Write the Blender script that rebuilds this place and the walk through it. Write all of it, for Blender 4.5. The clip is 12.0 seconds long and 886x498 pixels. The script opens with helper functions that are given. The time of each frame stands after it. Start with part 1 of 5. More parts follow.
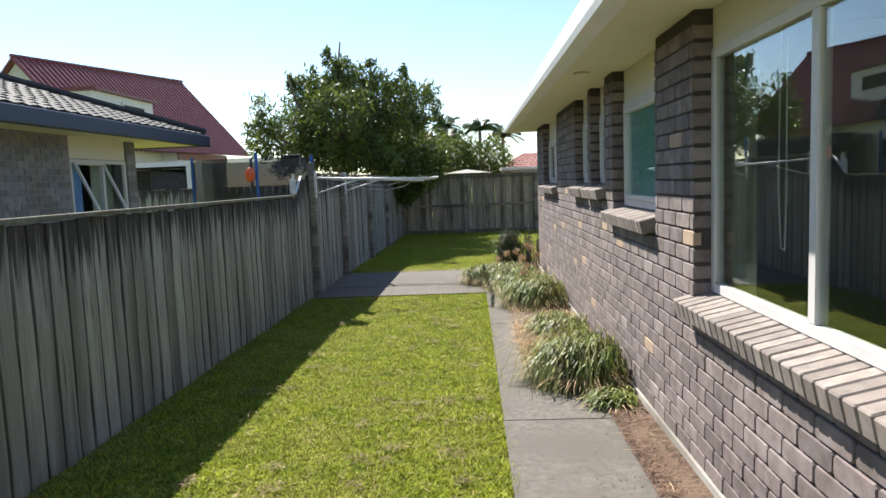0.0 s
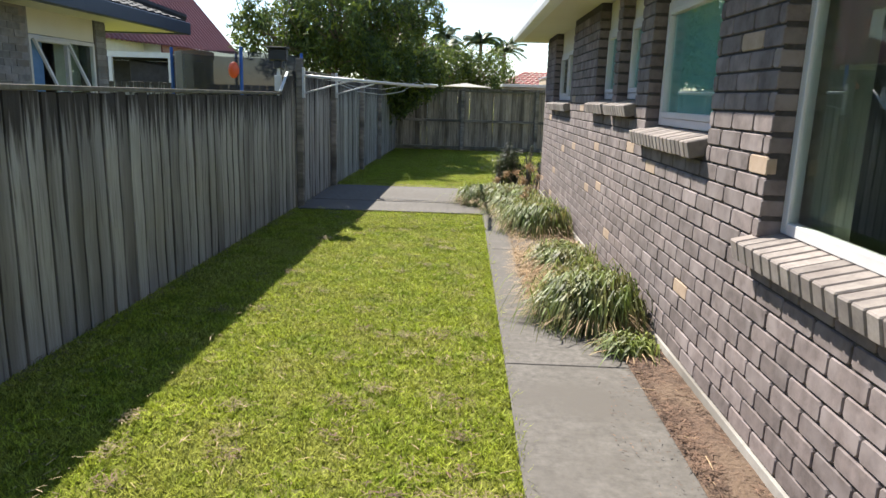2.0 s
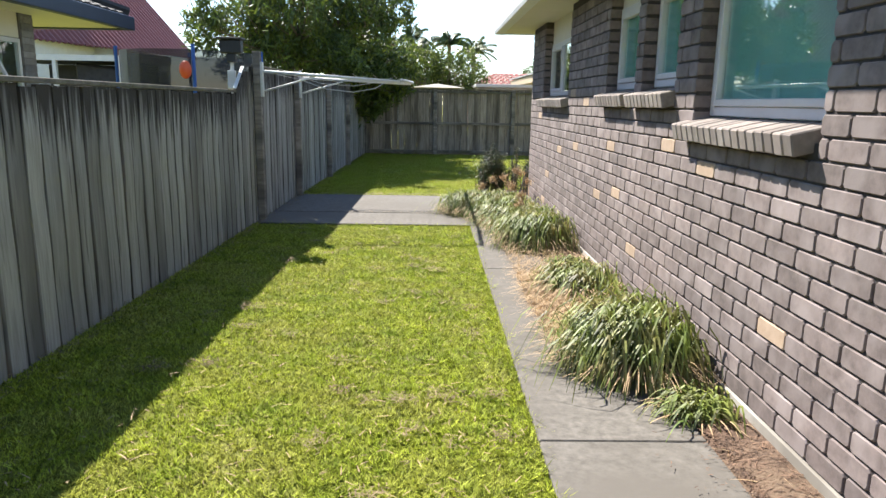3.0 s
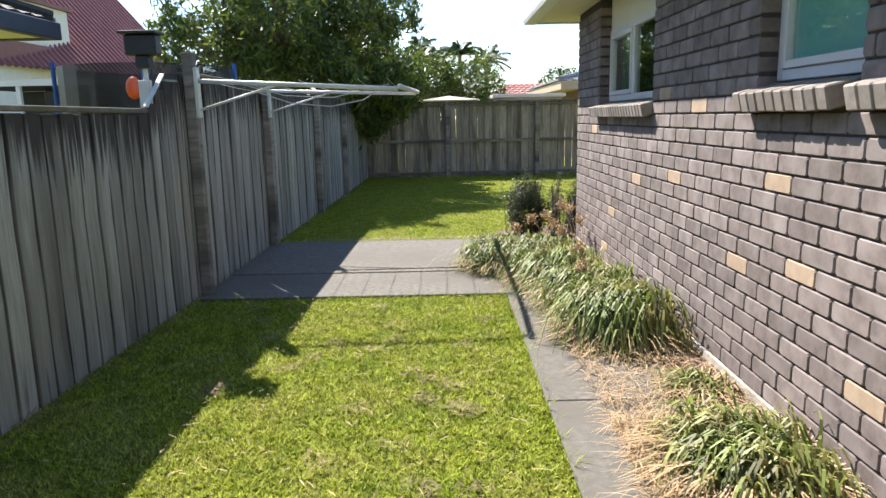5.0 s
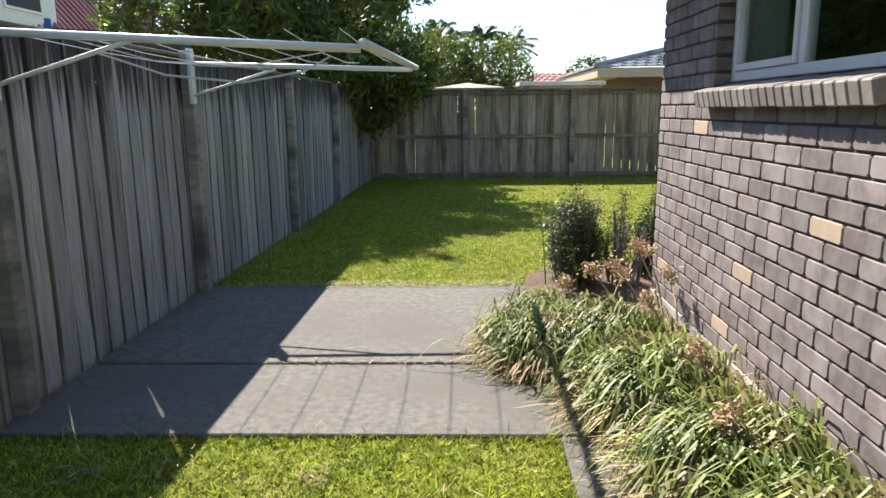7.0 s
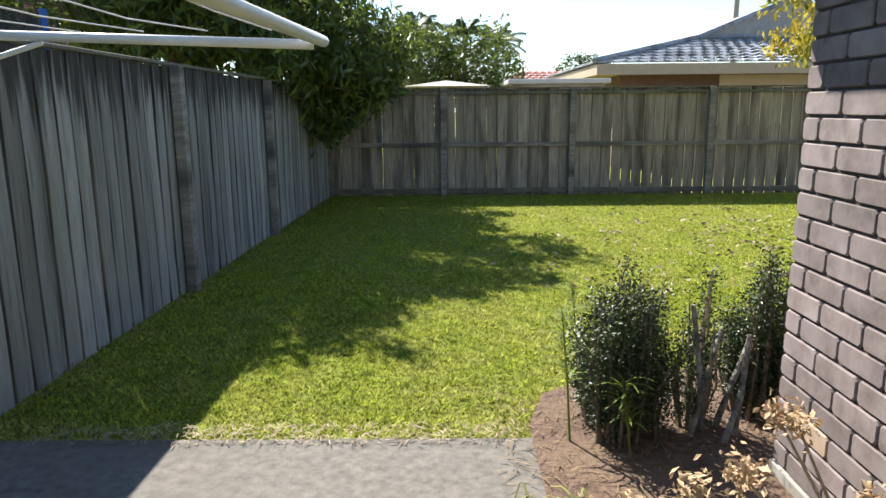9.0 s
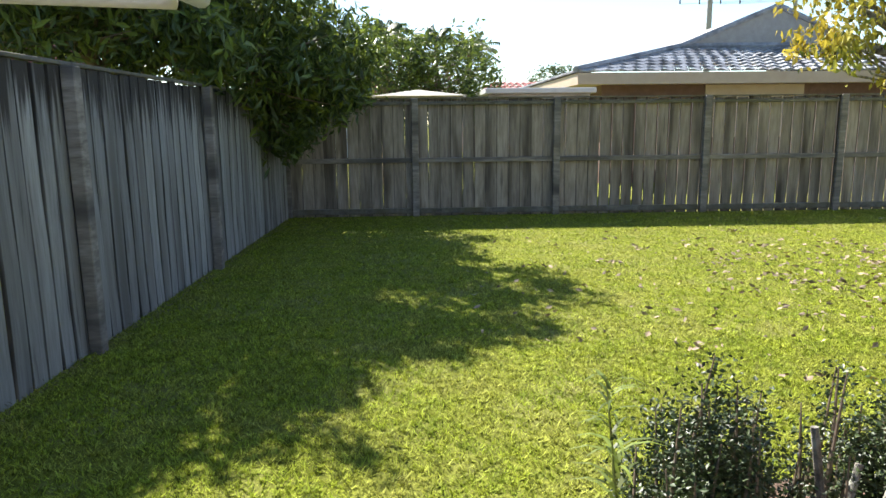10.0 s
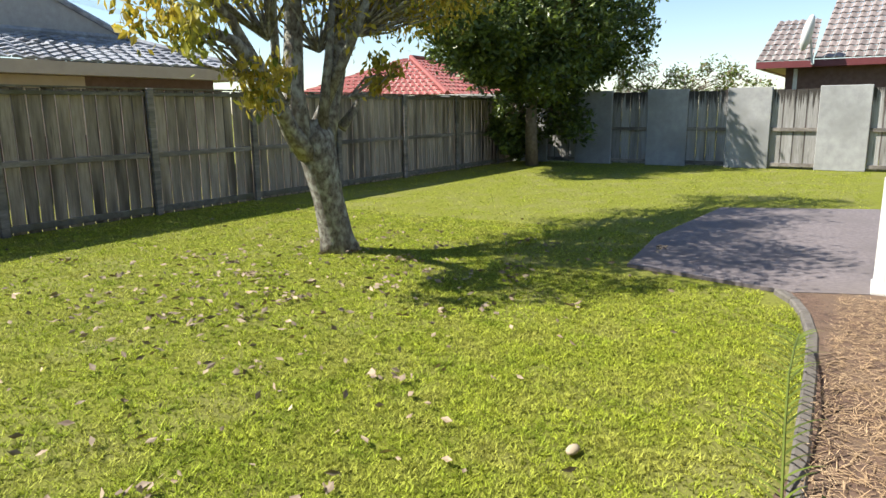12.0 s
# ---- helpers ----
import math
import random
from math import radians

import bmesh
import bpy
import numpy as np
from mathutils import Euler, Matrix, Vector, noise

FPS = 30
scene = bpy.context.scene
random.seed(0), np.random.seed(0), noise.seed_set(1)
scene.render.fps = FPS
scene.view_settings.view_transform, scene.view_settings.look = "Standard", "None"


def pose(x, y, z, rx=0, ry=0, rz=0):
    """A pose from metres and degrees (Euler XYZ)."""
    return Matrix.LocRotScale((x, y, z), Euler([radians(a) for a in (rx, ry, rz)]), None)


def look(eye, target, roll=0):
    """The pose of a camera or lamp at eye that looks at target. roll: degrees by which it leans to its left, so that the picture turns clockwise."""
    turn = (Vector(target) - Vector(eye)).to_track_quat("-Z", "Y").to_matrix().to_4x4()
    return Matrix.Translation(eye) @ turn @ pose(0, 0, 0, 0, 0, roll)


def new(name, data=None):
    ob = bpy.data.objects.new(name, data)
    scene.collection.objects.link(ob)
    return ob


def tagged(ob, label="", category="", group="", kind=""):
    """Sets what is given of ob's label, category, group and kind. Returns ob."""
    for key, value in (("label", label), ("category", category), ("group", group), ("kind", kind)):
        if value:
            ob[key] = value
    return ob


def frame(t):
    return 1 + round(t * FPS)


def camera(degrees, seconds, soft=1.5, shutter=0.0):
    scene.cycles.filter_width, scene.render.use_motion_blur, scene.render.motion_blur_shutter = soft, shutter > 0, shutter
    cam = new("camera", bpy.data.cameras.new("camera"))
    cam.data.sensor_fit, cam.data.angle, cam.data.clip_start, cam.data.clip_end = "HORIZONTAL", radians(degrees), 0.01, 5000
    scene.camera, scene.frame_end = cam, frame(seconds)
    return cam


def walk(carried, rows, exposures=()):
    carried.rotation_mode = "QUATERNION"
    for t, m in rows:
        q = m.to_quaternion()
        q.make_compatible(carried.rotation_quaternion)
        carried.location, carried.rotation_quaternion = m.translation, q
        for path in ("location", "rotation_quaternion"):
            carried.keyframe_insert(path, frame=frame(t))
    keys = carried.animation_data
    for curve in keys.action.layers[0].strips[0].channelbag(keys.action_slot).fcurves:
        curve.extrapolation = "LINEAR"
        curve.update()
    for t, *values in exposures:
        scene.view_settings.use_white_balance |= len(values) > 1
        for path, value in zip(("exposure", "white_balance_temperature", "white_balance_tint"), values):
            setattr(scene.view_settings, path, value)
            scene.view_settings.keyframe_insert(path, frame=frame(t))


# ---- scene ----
cam = camera(65.5, 12.0)
PATH = [
    (0, (0.005, -0.238, 1.602), (-0.082, 1.75, 1.404), -2.2),
    (0.5, (0.018, -0.174, 1.638), (-0.09, 1.817, 1.475), 0.3),
    (1, (-0.024, -0.177, 1.635), (-0.182, 1.81, 1.473), 0.5),
    (1.5, (-0.083, -0.051, 1.604), (-0.193, 1.931, 1.365), -0.4),
    (2, (-0.114, 0.452, 1.491), (-0.162, 2.405, 1.06), 1.8),
    (2.5, (-0.258, 0.894, 1.428), (-0.395, 2.842, 0.993), -0.7),
    (3, (-0.304, 1.513, 1.396), (-0.262, 3.469, 0.98), 1.0),
    (3.5, (-0.371, 2.159, 1.396), (-0.353, 4.116, 0.988), -0.1),
    (3.7, (-0.387, 2.397, 1.387), (-0.431, 4.378, 1.118), -0.1),
    (5.3, (-0.297, 4.493, 1.392), (-0.295, 6.455, 1.006), -1.3),
    (5.5, (-0.285, 4.804, 1.409), (-0.288, 6.766, 1.023), -1.2),
    (6, (-0.277, 5.415, 1.399), (-0.302, 7.383, 1.042), -1.7),
    (6.5, (-0.245, 5.973, 1.392), (-0.186, 7.932, 0.993), 1.1),
    (7, (-0.238, 6.606, 1.369), (-0.295, 8.566, 0.972), -0.6),
    (7.2, (-0.092, 6.78, 1.311), (-0.191, 8.755, 1.011), -1.2),
    (8.8, (-0.127, 8.743, 1.395), (-0.068, 10.696, 0.969), -1.4),
    (9, (-0.113, 9.047, 1.417), (-0.127, 11.007, 1.019), -0.5),
    (9.5, (-0.118, 9.591, 1.395), (-0.11, 11.57, 1.104), -1.9),
    (10, (-0.121, 10.17, 1.41), (-0.055, 12.136, 1.045), -0.6),
    (10.5, (-0.153, 10.702, 1.435), (0.061, 12.633, 0.959), -1.2),
    (11, (-0.089, 11.276, 1.442), (0.416, 13.158, 0.991), -1.2),
    (11.5, (-0.027, 11.732, 1.456), (0.818, 13.482, 0.984), 0.2),
    (11.8, (0.108, 11.975, 1.408), (1.508, 13.346, 1.005), 0.2),
    (12, (0.189, 11.986, 1.412), (1.852, 13.024, 1.017), -0.6),
]
walk(cam, [(t, look(eye, target, roll)) for t, eye, target, roll in PATH],
     [(0, 1.15), (0.5, 0.9), (1.5, 0.92), (2.5, 1.48), (3.5, 1.5), (7.2, 1.4), (9, 1.4), (9.5, 1.5), (10.5, 1.55), (11.5, 1.33), (12, 1.03)])

# ---- light ----
SUN = Vector((-0.53, 0.80, 1.0)).normalized()
world = bpy.data.worlds.new("world")
scene.world = world
world.use_nodes = True
wn = world.node_tree
sky = wn.nodes.new("ShaderNodeTexSky")
sky.sky_type, sky.sun_disc = "NISHITA", False
sky.sun_elevation = math.asin(SUN.z)
sky.sun_rotation = math.atan2(SUN.x, SUN.y)
sky.air_density, sky.dust_density, sky.ozone_density = 1.0, 0.15, 2.5
wn.links.new(sky.outputs[0], wn.nodes["Background"].inputs[0])
wn.nodes["Background"].inputs[1].default_value = 0.092
sun = new("sun", bpy.data.lights.new("sun", "SUN"))
sun.data.energy, sun.data.angle, sun.data.color = 5.0, radians(0.5), (1.0, 0.95, 0.87)
sun.matrix_world = look(tuple(SUN * 40), (0, 0, 0))

# ---- materials ----


def mat(name, a, b, scale=8.0, rough=0.85, bump=0.2, stretch=(1, 1, 1), c=None, big=0.7, spread=0.0, island=0.0, metal=0.0, coat=0.0, trans=0.0, dist=0.004, finest=6.0):
    """A surface of two colours mixed by fine noise, a third by broad stains, varied piece by piece."""
    m = bpy.data.materials.new(name)
    m.use_nodes = True
    t = m.node_tree
    n, l = t.nodes, t.links
    p = n["Principled BSDF"]
    p.inputs["Roughness"].default_value, p.inputs["Metallic"].default_value = rough, metal
    tc = n.new("ShaderNodeTexCoord")
    mp = n.new("ShaderNodeMapping")
    mp.inputs["Scale"].default_value = stretch
    l.new(tc.outputs["Object"], mp.inputs["Vector"])
    info = n.new("ShaderNodeObjectInfo")
    off = n.new("ShaderNodeVectorMath")
    off.operation = "MULTIPLY_ADD"
    l.new(info.outputs["Random"], off.inputs[0])
    off.inputs[1].default_value = (37, 53, 71)
    l.new(mp.outputs[0], off.inputs[2])
    fine = n.new("ShaderNodeTexNoise")
    fine.inputs["Scale"].default_value, fine.inputs["Detail"].default_value, fine.inputs["Roughness"].default_value = scale, finest, 0.65
    l.new(off.outputs[0], fine.inputs["Vector"])
    r1 = n.new("ShaderNodeValToRGB")
    r1.color_ramp.elements[0].position, r1.color_ramp.elements[1].position = 0.32, 0.68
    r1.color_ramp.elements[0].color, r1.color_ramp.elements[1].color = (*a, 1), (*b, 1)
    l.new(fine.outputs["Fac"], r1.inputs["Fac"])
    col = r1.outputs["Color"]
    if c:
        broad = n.new("ShaderNodeTexNoise")
        broad.inputs["Scale"].default_value, broad.inputs["Detail"].default_value = big, 4
        l.new(off.outputs[0], broad.inputs["Vector"])
        r2 = n.new("ShaderNodeValToRGB")
        r2.color_ramp.elements[0].position, r2.color_ramp.elements[1].position = 0.45, 0.68
        l.new(broad.outputs["Fac"], r2.inputs["Fac"])
        mx = n.new("ShaderNodeMixRGB")
        mx.inputs["Color2"].default_value = (*c, 1)
        l.new(r2.outputs["Color"], mx.inputs["Fac"])
        l.new(col, mx.inputs["Color1"])
        col = mx.outputs["Color"]
    if spread or island:
        hsv = n.new("ShaderNodeHueSaturation")
        mr = n.new("ShaderNodeMapRange")
        k = spread or island
        mr.inputs["To Min"].default_value, mr.inputs["To Max"].default_value = 1 - k, 1 + k
        if island:
            geo = n.new("ShaderNodeNewGeometry")
            l.new(geo.outputs["Random Per Island"], mr.inputs["Value"])
        else:
            l.new(info.outputs["Random"], mr.inputs["Value"])
        l.new(mr.outputs[0], hsv.inputs["Value"])
        l.new(col, hsv.inputs["Color"])
        col = hsv.outputs["Color"]
    l.new(col, p.inputs["Base Color"])
    if bump:
        bp = n.new("ShaderNodeBump")
        bp.inputs["Strength"].default_value, bp.inputs["Distance"].default_value = bump, dist
        l.new(fine.outputs["Fac"], bp.inputs["Height"])
        l.new(bp.outputs[0], p.inputs["Normal"])
    if coat:
        p.inputs["Coat Weight"].default_value = coat
    if trans:
        tr = n.new("ShaderNodeBsdfTranslucent")
        l.new(col, tr.inputs["Color"])
        ms = n.new("ShaderNodeMixShader")
        ms.inputs[0].default_value = trans
        l.new(p.outputs[0], ms.inputs[1])
        l.new(tr.outputs[0], ms.inputs[2])
        l.new(ms.outputs[0], n["Material Output"].inputs["Surface"])
    return m


def glass_mat(name, tint=(0.9, 0.95, 0.93)):
    m = bpy.data.materials.new(name)
    m.use_nodes = True
    n, l = m.node_tree.nodes, m.node_tree.links
    n.remove(n["Principled BSDF"])
    gl, tr, mix, lw = n.new("ShaderNodeBsdfGlossy"), n.new("ShaderNodeBsdfTransparent"), n.new("ShaderNodeMixShader"), n.new("ShaderNodeLayerWeight")
    gl.inputs["Roughness"].default_value = 0.0
    gl.inputs["Color"].default_value = (1, 1, 1, 1)
    tr.inputs["Color"].default_value = (*tint, 1)
    lw.inputs["Blend"].default_value = 0.5
    pw, ma = n.new("ShaderNodeMath"), n.new("ShaderNodeMath")
    pw.operation, ma.operation = "POWER", "MULTIPLY_ADD"
    pw.inputs[1].default_value = 4.0
    ma.inputs[1].default_value, ma.inputs[2].default_value = 0.75, 0.09
    l.new(lw.outputs["Facing"], pw.inputs[0])
    l.new(pw.outputs[0], ma.inputs[0])
    l.new(ma.outputs[0], mix.inputs[0])
    l.new(tr.outputs[0], mix.inputs[1])
    l.new(gl.outputs[0], mix.inputs[2])
    l.new(mix.outputs[0], n["Material Output"].inputs["Surface"])
    return m


M_BRICK = mat("grey_brown_brick", (0.122, 0.097, 0.091), (0.215, 0.172, 0.161), 14, 0.9, 0.5, c=(0.245, 0.205, 0.196), big=6.0, spread=0.22)
M_BRICKS = mat("grey_brown_bricks", (0.122, 0.097, 0.091), (0.215, 0.172, 0.161), 14, 0.9, 0.5, c=(0.245, 0.205, 0.196), big=6.0, island=0.22)
M_TAN = mat("tan_brick", (0.34, 0.245, 0.17), (0.43, 0.32, 0.235), 14, 0.9, 0.5, spread=0.12)
M_SILLBRICK = mat("grey_sill_brick", (0.19, 0.16, 0.145), (0.31, 0.27, 0.24), 18, 0.88, 0.4, c=(0.22, 0.18, 0.16), big=3, spread=0.22)
M_MORTAR = mat("dark_mortar", (0.04, 0.034, 0.032), (0.075, 0.064, 0.06), 30, 0.95, 0.5)
M_FOUND = mat("concrete_footing", (0.30, 0.28, 0.25), (0.42, 0.39, 0.35), 10, 0.92, 0.4, c=(0.22, 0.2, 0.17), big=1.5)
M_CREAM = mat("cream_paint", (0.66, 0.62, 0.50), (0.70, 0.66, 0.54), 3, 0.6, 0.05)
M_WHITE = mat("white_joinery", (0.60, 0.585, 0.57), (0.66, 0.645, 0.63), 5, 0.35, 0.04)
M_GUTTER = mat("white_gutter", (0.70, 0.71, 0.70), (0.78, 0.79, 0.78), 5, 0.4, 0.05)
M_GLASS = glass_mat("window_glass")
M_CONC = mat("old_concrete", (0.095, 0.086, 0.074), (0.185, 0.168, 0.148), 22, 0.95, 0.5, c=(0.12, 0.107, 0.092), big=1.3)
M_PATIO = mat("brown_grey_concrete", (0.12, 0.10, 0.10), (0.22, 0.19, 0.185), 22, 0.93, 0.5, c=(0.14, 0.12, 0.115), big=1.3)
M_CONCWALL = mat("rendered_wall", (0.30, 0.30, 0.295), (0.40, 0.40, 0.39), 6, 0.9, 0.3, c=(0.24, 0.24, 0.23), big=0.9)
M_SOIL = mat("dry_soil", (0.06, 0.036, 0.024), (0.20, 0.125, 0.085), 30, 0.97, 1.0, c=(0.17, 0.115, 0.075), big=2.2, dist=0.02)
M_LAWN = mat("lawn_ground", (0.085, 0.095, 0.018), (0.27, 0.29, 0.04), 34, 0.95, 0.9, c=(0.20, 0.20, 0.06), big=1.6, dist=0.02)
M_BLADE = mat("grass_blade", (0.20, 0.265, 0.025), (0.40, 0.44, 0.05), 5.0, 0.6, 0, c=(0.36, 0.37, 0.07), big=3.0, island=0.72, trans=0.3)
M_BLADE.node_tree.nodes["Principled BSDF"].inputs["Specular IOR Level"].default_value = 0.12
M_LAWN.node_tree.nodes["Principled BSDF"].inputs["Specular IOR Level"].default_value = 0.1
M_PALE = mat("weathered_paling", (0.26, 0.25, 0.235), (0.40, 0.39, 0.37), 6, 0.92, 0.9, stretch=(9, 9, 0.6), c=(0.19, 0.175, 0.155), big=0.6, spread=0.22, dist=0.005, finest=8.0)
M_RAIL = mat("weathered_rail", (0.15, 0.13, 0.11), (0.36, 0.32, 0.28), 8, 0.92, 0.5, stretch=(0.5, 1, 3), c=(0.09, 0.08, 0.07), big=1.2, spread=0.15)
M_CAP = mat("mossy_cap", (0.10, 0.09, 0.07), (0.24, 0.22, 0.18), 12, 0.95, 0.5, c=(0.12, 0.11, 0.06), big=3)
M_BARK = mat("lichen_bark", (0.06, 0.05, 0.04), (0.27, 0.24, 0.20), 34, 0.95, 1.0, stretch=(1, 1, 0.7), c=(0.42, 0.42, 0.36), big=16, dist=0.02)
M_TWIG = mat("brown_twig", (0.14, 0.10, 0.07), (0.26, 0.20, 0.14), 14, 0.95, 0.6)
M_LEAF = mat("dark_green_leaf", (0.045, 0.075, 0.018), (0.11, 0.15, 0.035), 2.5, 0.42, 0, island=0.4, trans=0.25)
M_LEAF2 = mat("bright_green_leaf", (0.09, 0.13, 0.02), (0.20, 0.25, 0.035), 2.5, 0.45, 0, island=0.4, trans=0.35)
M_LEAFY = mat("yellowing_leaf", (0.36, 0.28, 0.03), (0.58, 0.44, 0.06), 3, 0.5, 0, c=(0.32, 0.34, 0.05), big=1.2, island=0.4, trans=0.4)
M_GLOSSY = mat("glossy_box_leaf", (0.02, 0.035, 0.01), (0.06, 0.09, 0.022), 5, 0.45, 0, island=0.5, trans=0.06)
M_STRAP = mat("strap_leaf", (0.075, 0.12, 0.02), (0.24, 0.28, 0.06), 4, 0.55, 0, c=(0.27, 0.23, 0.09), big=5, island=0.65, trans=0.25)
M_STRAW = mat("dry_straw", (0.36, 0.24, 0.13), (0.55, 0.40, 0.24), 6, 0.8, 0, island=0.3, trans=0.15)
M_DEAD = mat("dead_grass", (0.14, 0.10, 0.05), (0.26, 0.19, 0.10), 9, 0.9, 0, island=0.4)
M_MULCH = mat("brown_mulch", (0.05, 0.03, 0.02), (0.24, 0.145, 0.095), 9, 0.9, 0, island=0.5)
M_LITTER = mat("fallen_leaf", (0.14, 0.095, 0.06), (0.42, 0.33, 0.22), 9, 0.8, 0, island=0.4)
M_NAVY = mat("navy_gutter", (0.018, 0.026, 0.055), (0.026, 0.036, 0.07), 4, 0.45, 0.05)
M_TILE = mat("dark_roof_tile", (0.03, 0.029, 0.031), (0.065, 0.062, 0.062), 9, 0.8, 0.4, island=0.2)
M_TILEG = mat("grey_roof_tile", (0.22, 0.23, 0.25), (0.40, 0.41, 0.43), 9, 0.6, 0.4, c=(0.14, 0.14, 0.15), big=2, island=0.2)
M_TILER = mat("red_roof_tile", (0.24, 0.06, 0.05), (0.36, 0.11, 0.09), 9, 0.7, 0.3, island=0.15)
M_TILEB = mat("brown_grey_roof_tile", (0.18, 0.145, 0.13), (0.30, 0.25, 0.23), 9, 0.75, 0.3, island=0.2)
M_RED = mat("red_corrugated_iron", (0.20, 0.065, 0.062), (0.27, 0.09, 0.085), 3, 0.5, 0.05)
M_REDTRIM = mat("dark_red_trim", (0.14, 0.03, 0.03), (0.18, 0.045, 0.045), 3, 0.5, 0.05)
M_WB = mat("white_weatherboard", (0.62, 0.62, 0.60), (0.70, 0.70, 0.68), 4, 0.6, 0.08)
M_GREYBRICK = mat("grey_brick", (0.15, 0.15, 0.16), (0.27, 0.265, 0.27), 12, 0.9, 0.4, c=(0.2, 0.17, 0.15), big=2, island=0.25)
M_BROWNWALL = mat("brown_wall", (0.12, 0.07, 0.055), (0.18, 0.11, 0.09), 8, 0.9, 0.2)
M_BEIGE = mat("beige_fascia", (0.44, 0.34, 0.25), (0.50, 0.40, 0.30), 4, 0.6, 0.05)
M_ROOM = mat("room_plaster", (0.25, 0.24, 0.21), (0.30, 0.29, 0.26), 3, 0.8, 0)
M_CARPET = mat("room_carpet", (0.08, 0.075, 0.07), (0.12, 0.11, 0.10), 30, 0.95, 0.2)
M_TEAL = mat("teal_blind", (0.22, 0.50, 0.46), (0.26, 0.55, 0.51), 3, 0.7, 0.05)
M_CURTAIN = mat("pale_curtain", (0.38, 0.42, 0.34), (0.46, 0.50, 0.41), 6, 0.9, 0.1, trans=0.2)
M_GALV = mat("painted_steel", (0.55, 0.55, 0.52), (0.66, 0.66, 0.63), 6, 0.45, 0.05)
M_BLUE = mat("blue_foam", (0.02, 0.09, 0.34), (0.03, 0.12, 0.42), 5, 0.6, 0.05)
M_BLACK = mat("black_plastic", (0.012, 0.012, 0.013), (0.02, 0.02, 0.022), 5, 0.5, 0.05)
M_ORANGE = mat("orange_plastic", (0.75, 0.10, 0.03), (0.8, 0.14, 0.04), 5, 0.4, 0.03)
M_DARKGREY = mat("dark_grey_screen", (0.03, 0.03, 0.035), (0.05, 0.05, 0.055), 6, 0.8, 0.05)
M_WIRE = mat("grey_wire", (0.4, 0.4, 0.4), (0.5, 0.5, 0.5), 6, 0.5, 0)
M_POLE = mat("concrete_pole", (0.30, 0.28, 0.26), (0.38, 0.36, 0.33), 6, 0.9, 0.1)
M_STONE = mat("pale_stone", (0.35, 0.28, 0.18), (0.48, 0.40, 0.28), 9, 0.8, 0.4)


def streaks(m, colour, start, end):
    """Black mould that runs down in streaks from the top of each board."""
    n, l = m.node_tree.nodes, m.node_tree.links
    p = n["Principled BSDF"]
    old = p.inputs["Base Color"].links[0].from_socket
    tc, info, sep = n.new("ShaderNodeTexCoord"), n.new("ShaderNodeObjectInfo"), n.new("ShaderNodeSeparateXYZ")
    l.new(tc.outputs["Generated"], sep.inputs[0])
    add = n.new("ShaderNodeVectorMath")
    add.operation = "MULTIPLY_ADD"
    l.new(info.outputs["Random"], add.inputs[0])
    add.inputs[1].default_value = (91, 17, 33)
    mp = n.new("ShaderNodeMapping")
    mp.inputs["Scale"].default_value = (30, 30, 1.6)
    l.new(tc.outputs["Object"], mp.inputs["Vector"])
    l.new(mp.outputs[0], add.inputs[2])
    tex = n.new("ShaderNodeTexNoise")
    tex.inputs["Scale"].default_value, tex.inputs["Detail"].default_value = 1.0, 5
    l.new(add.outputs[0], tex.inputs["Vector"])
    mr = n.new("ShaderNodeMapRange")
    mr.inputs["From Min"].default_value, mr.inputs["From Max"].default_value = start, end
    mr.inputs["To Min"].default_value, mr.inputs["To Max"].default_value = 0.0, 0.42
    l.new(sep.outputs["Z"], mr.inputs["Value"])
    sm = n.new("ShaderNodeMath")
    sm.operation = "ADD"
    l.new(mr.outputs[0], sm.inputs[0])
    l.new(tex.outputs["Fac"], sm.inputs[1])
    rp_ = n.new("ShaderNodeMapRange")
    rp_.inputs["From Min"].default_value, rp_.inputs["From Max"].default_value = 0.60, 0.78
    l.new(sm.outputs[0], rp_.inputs["Value"])
    mx = n.new("ShaderNodeMixRGB")
    mx.inputs["Color2"].default_value = (*colour, 1)
    l.new(rp_.outputs[0], mx.inputs["Fac"])
    l.new(old, mx.inputs["Color1"])
    # dark long edges: weathering, plus the gaps' shade painted into the colour
    edge, ab, er = n.new("ShaderNodeMath"), n.new("ShaderNodeMath"), n.new("ShaderNodeMapRange")
    edge.operation, edge.inputs[1].default_value = "SUBTRACT", 0.5
    l.new(sep.outputs["Y"], edge.inputs[0])
    ab.operation = "ABSOLUTE"
    l.new(edge.outputs[0], ab.inputs[0])
    jit = n.new("ShaderNodeMath")
    jit.operation, jit.inputs[1].default_value = "MULTIPLY_ADD", 0.08
    l.new(tex.outputs["Fac"], jit.inputs[0])
    l.new(ab.outputs[0], jit.inputs[2])
    er.inputs["From Min"].default_value, er.inputs["From Max"].default_value = 0.475, 0.525
    er.inputs["To Max"].default_value = 0.82
    l.new(jit.outputs[0], er.inputs["Value"])
    mx2 = n.new("ShaderNodeMixRGB")
    mx2.inputs["Color2"].default_value = (0.02, 0.017, 0.014, 1)
    l.new(er.outputs[0], mx2.inputs["Fac"])
    l.new(mx.outputs[0], mx2.inputs["Color1"])
    l.new(mx2.outputs[0], p.inputs["Base Color"])


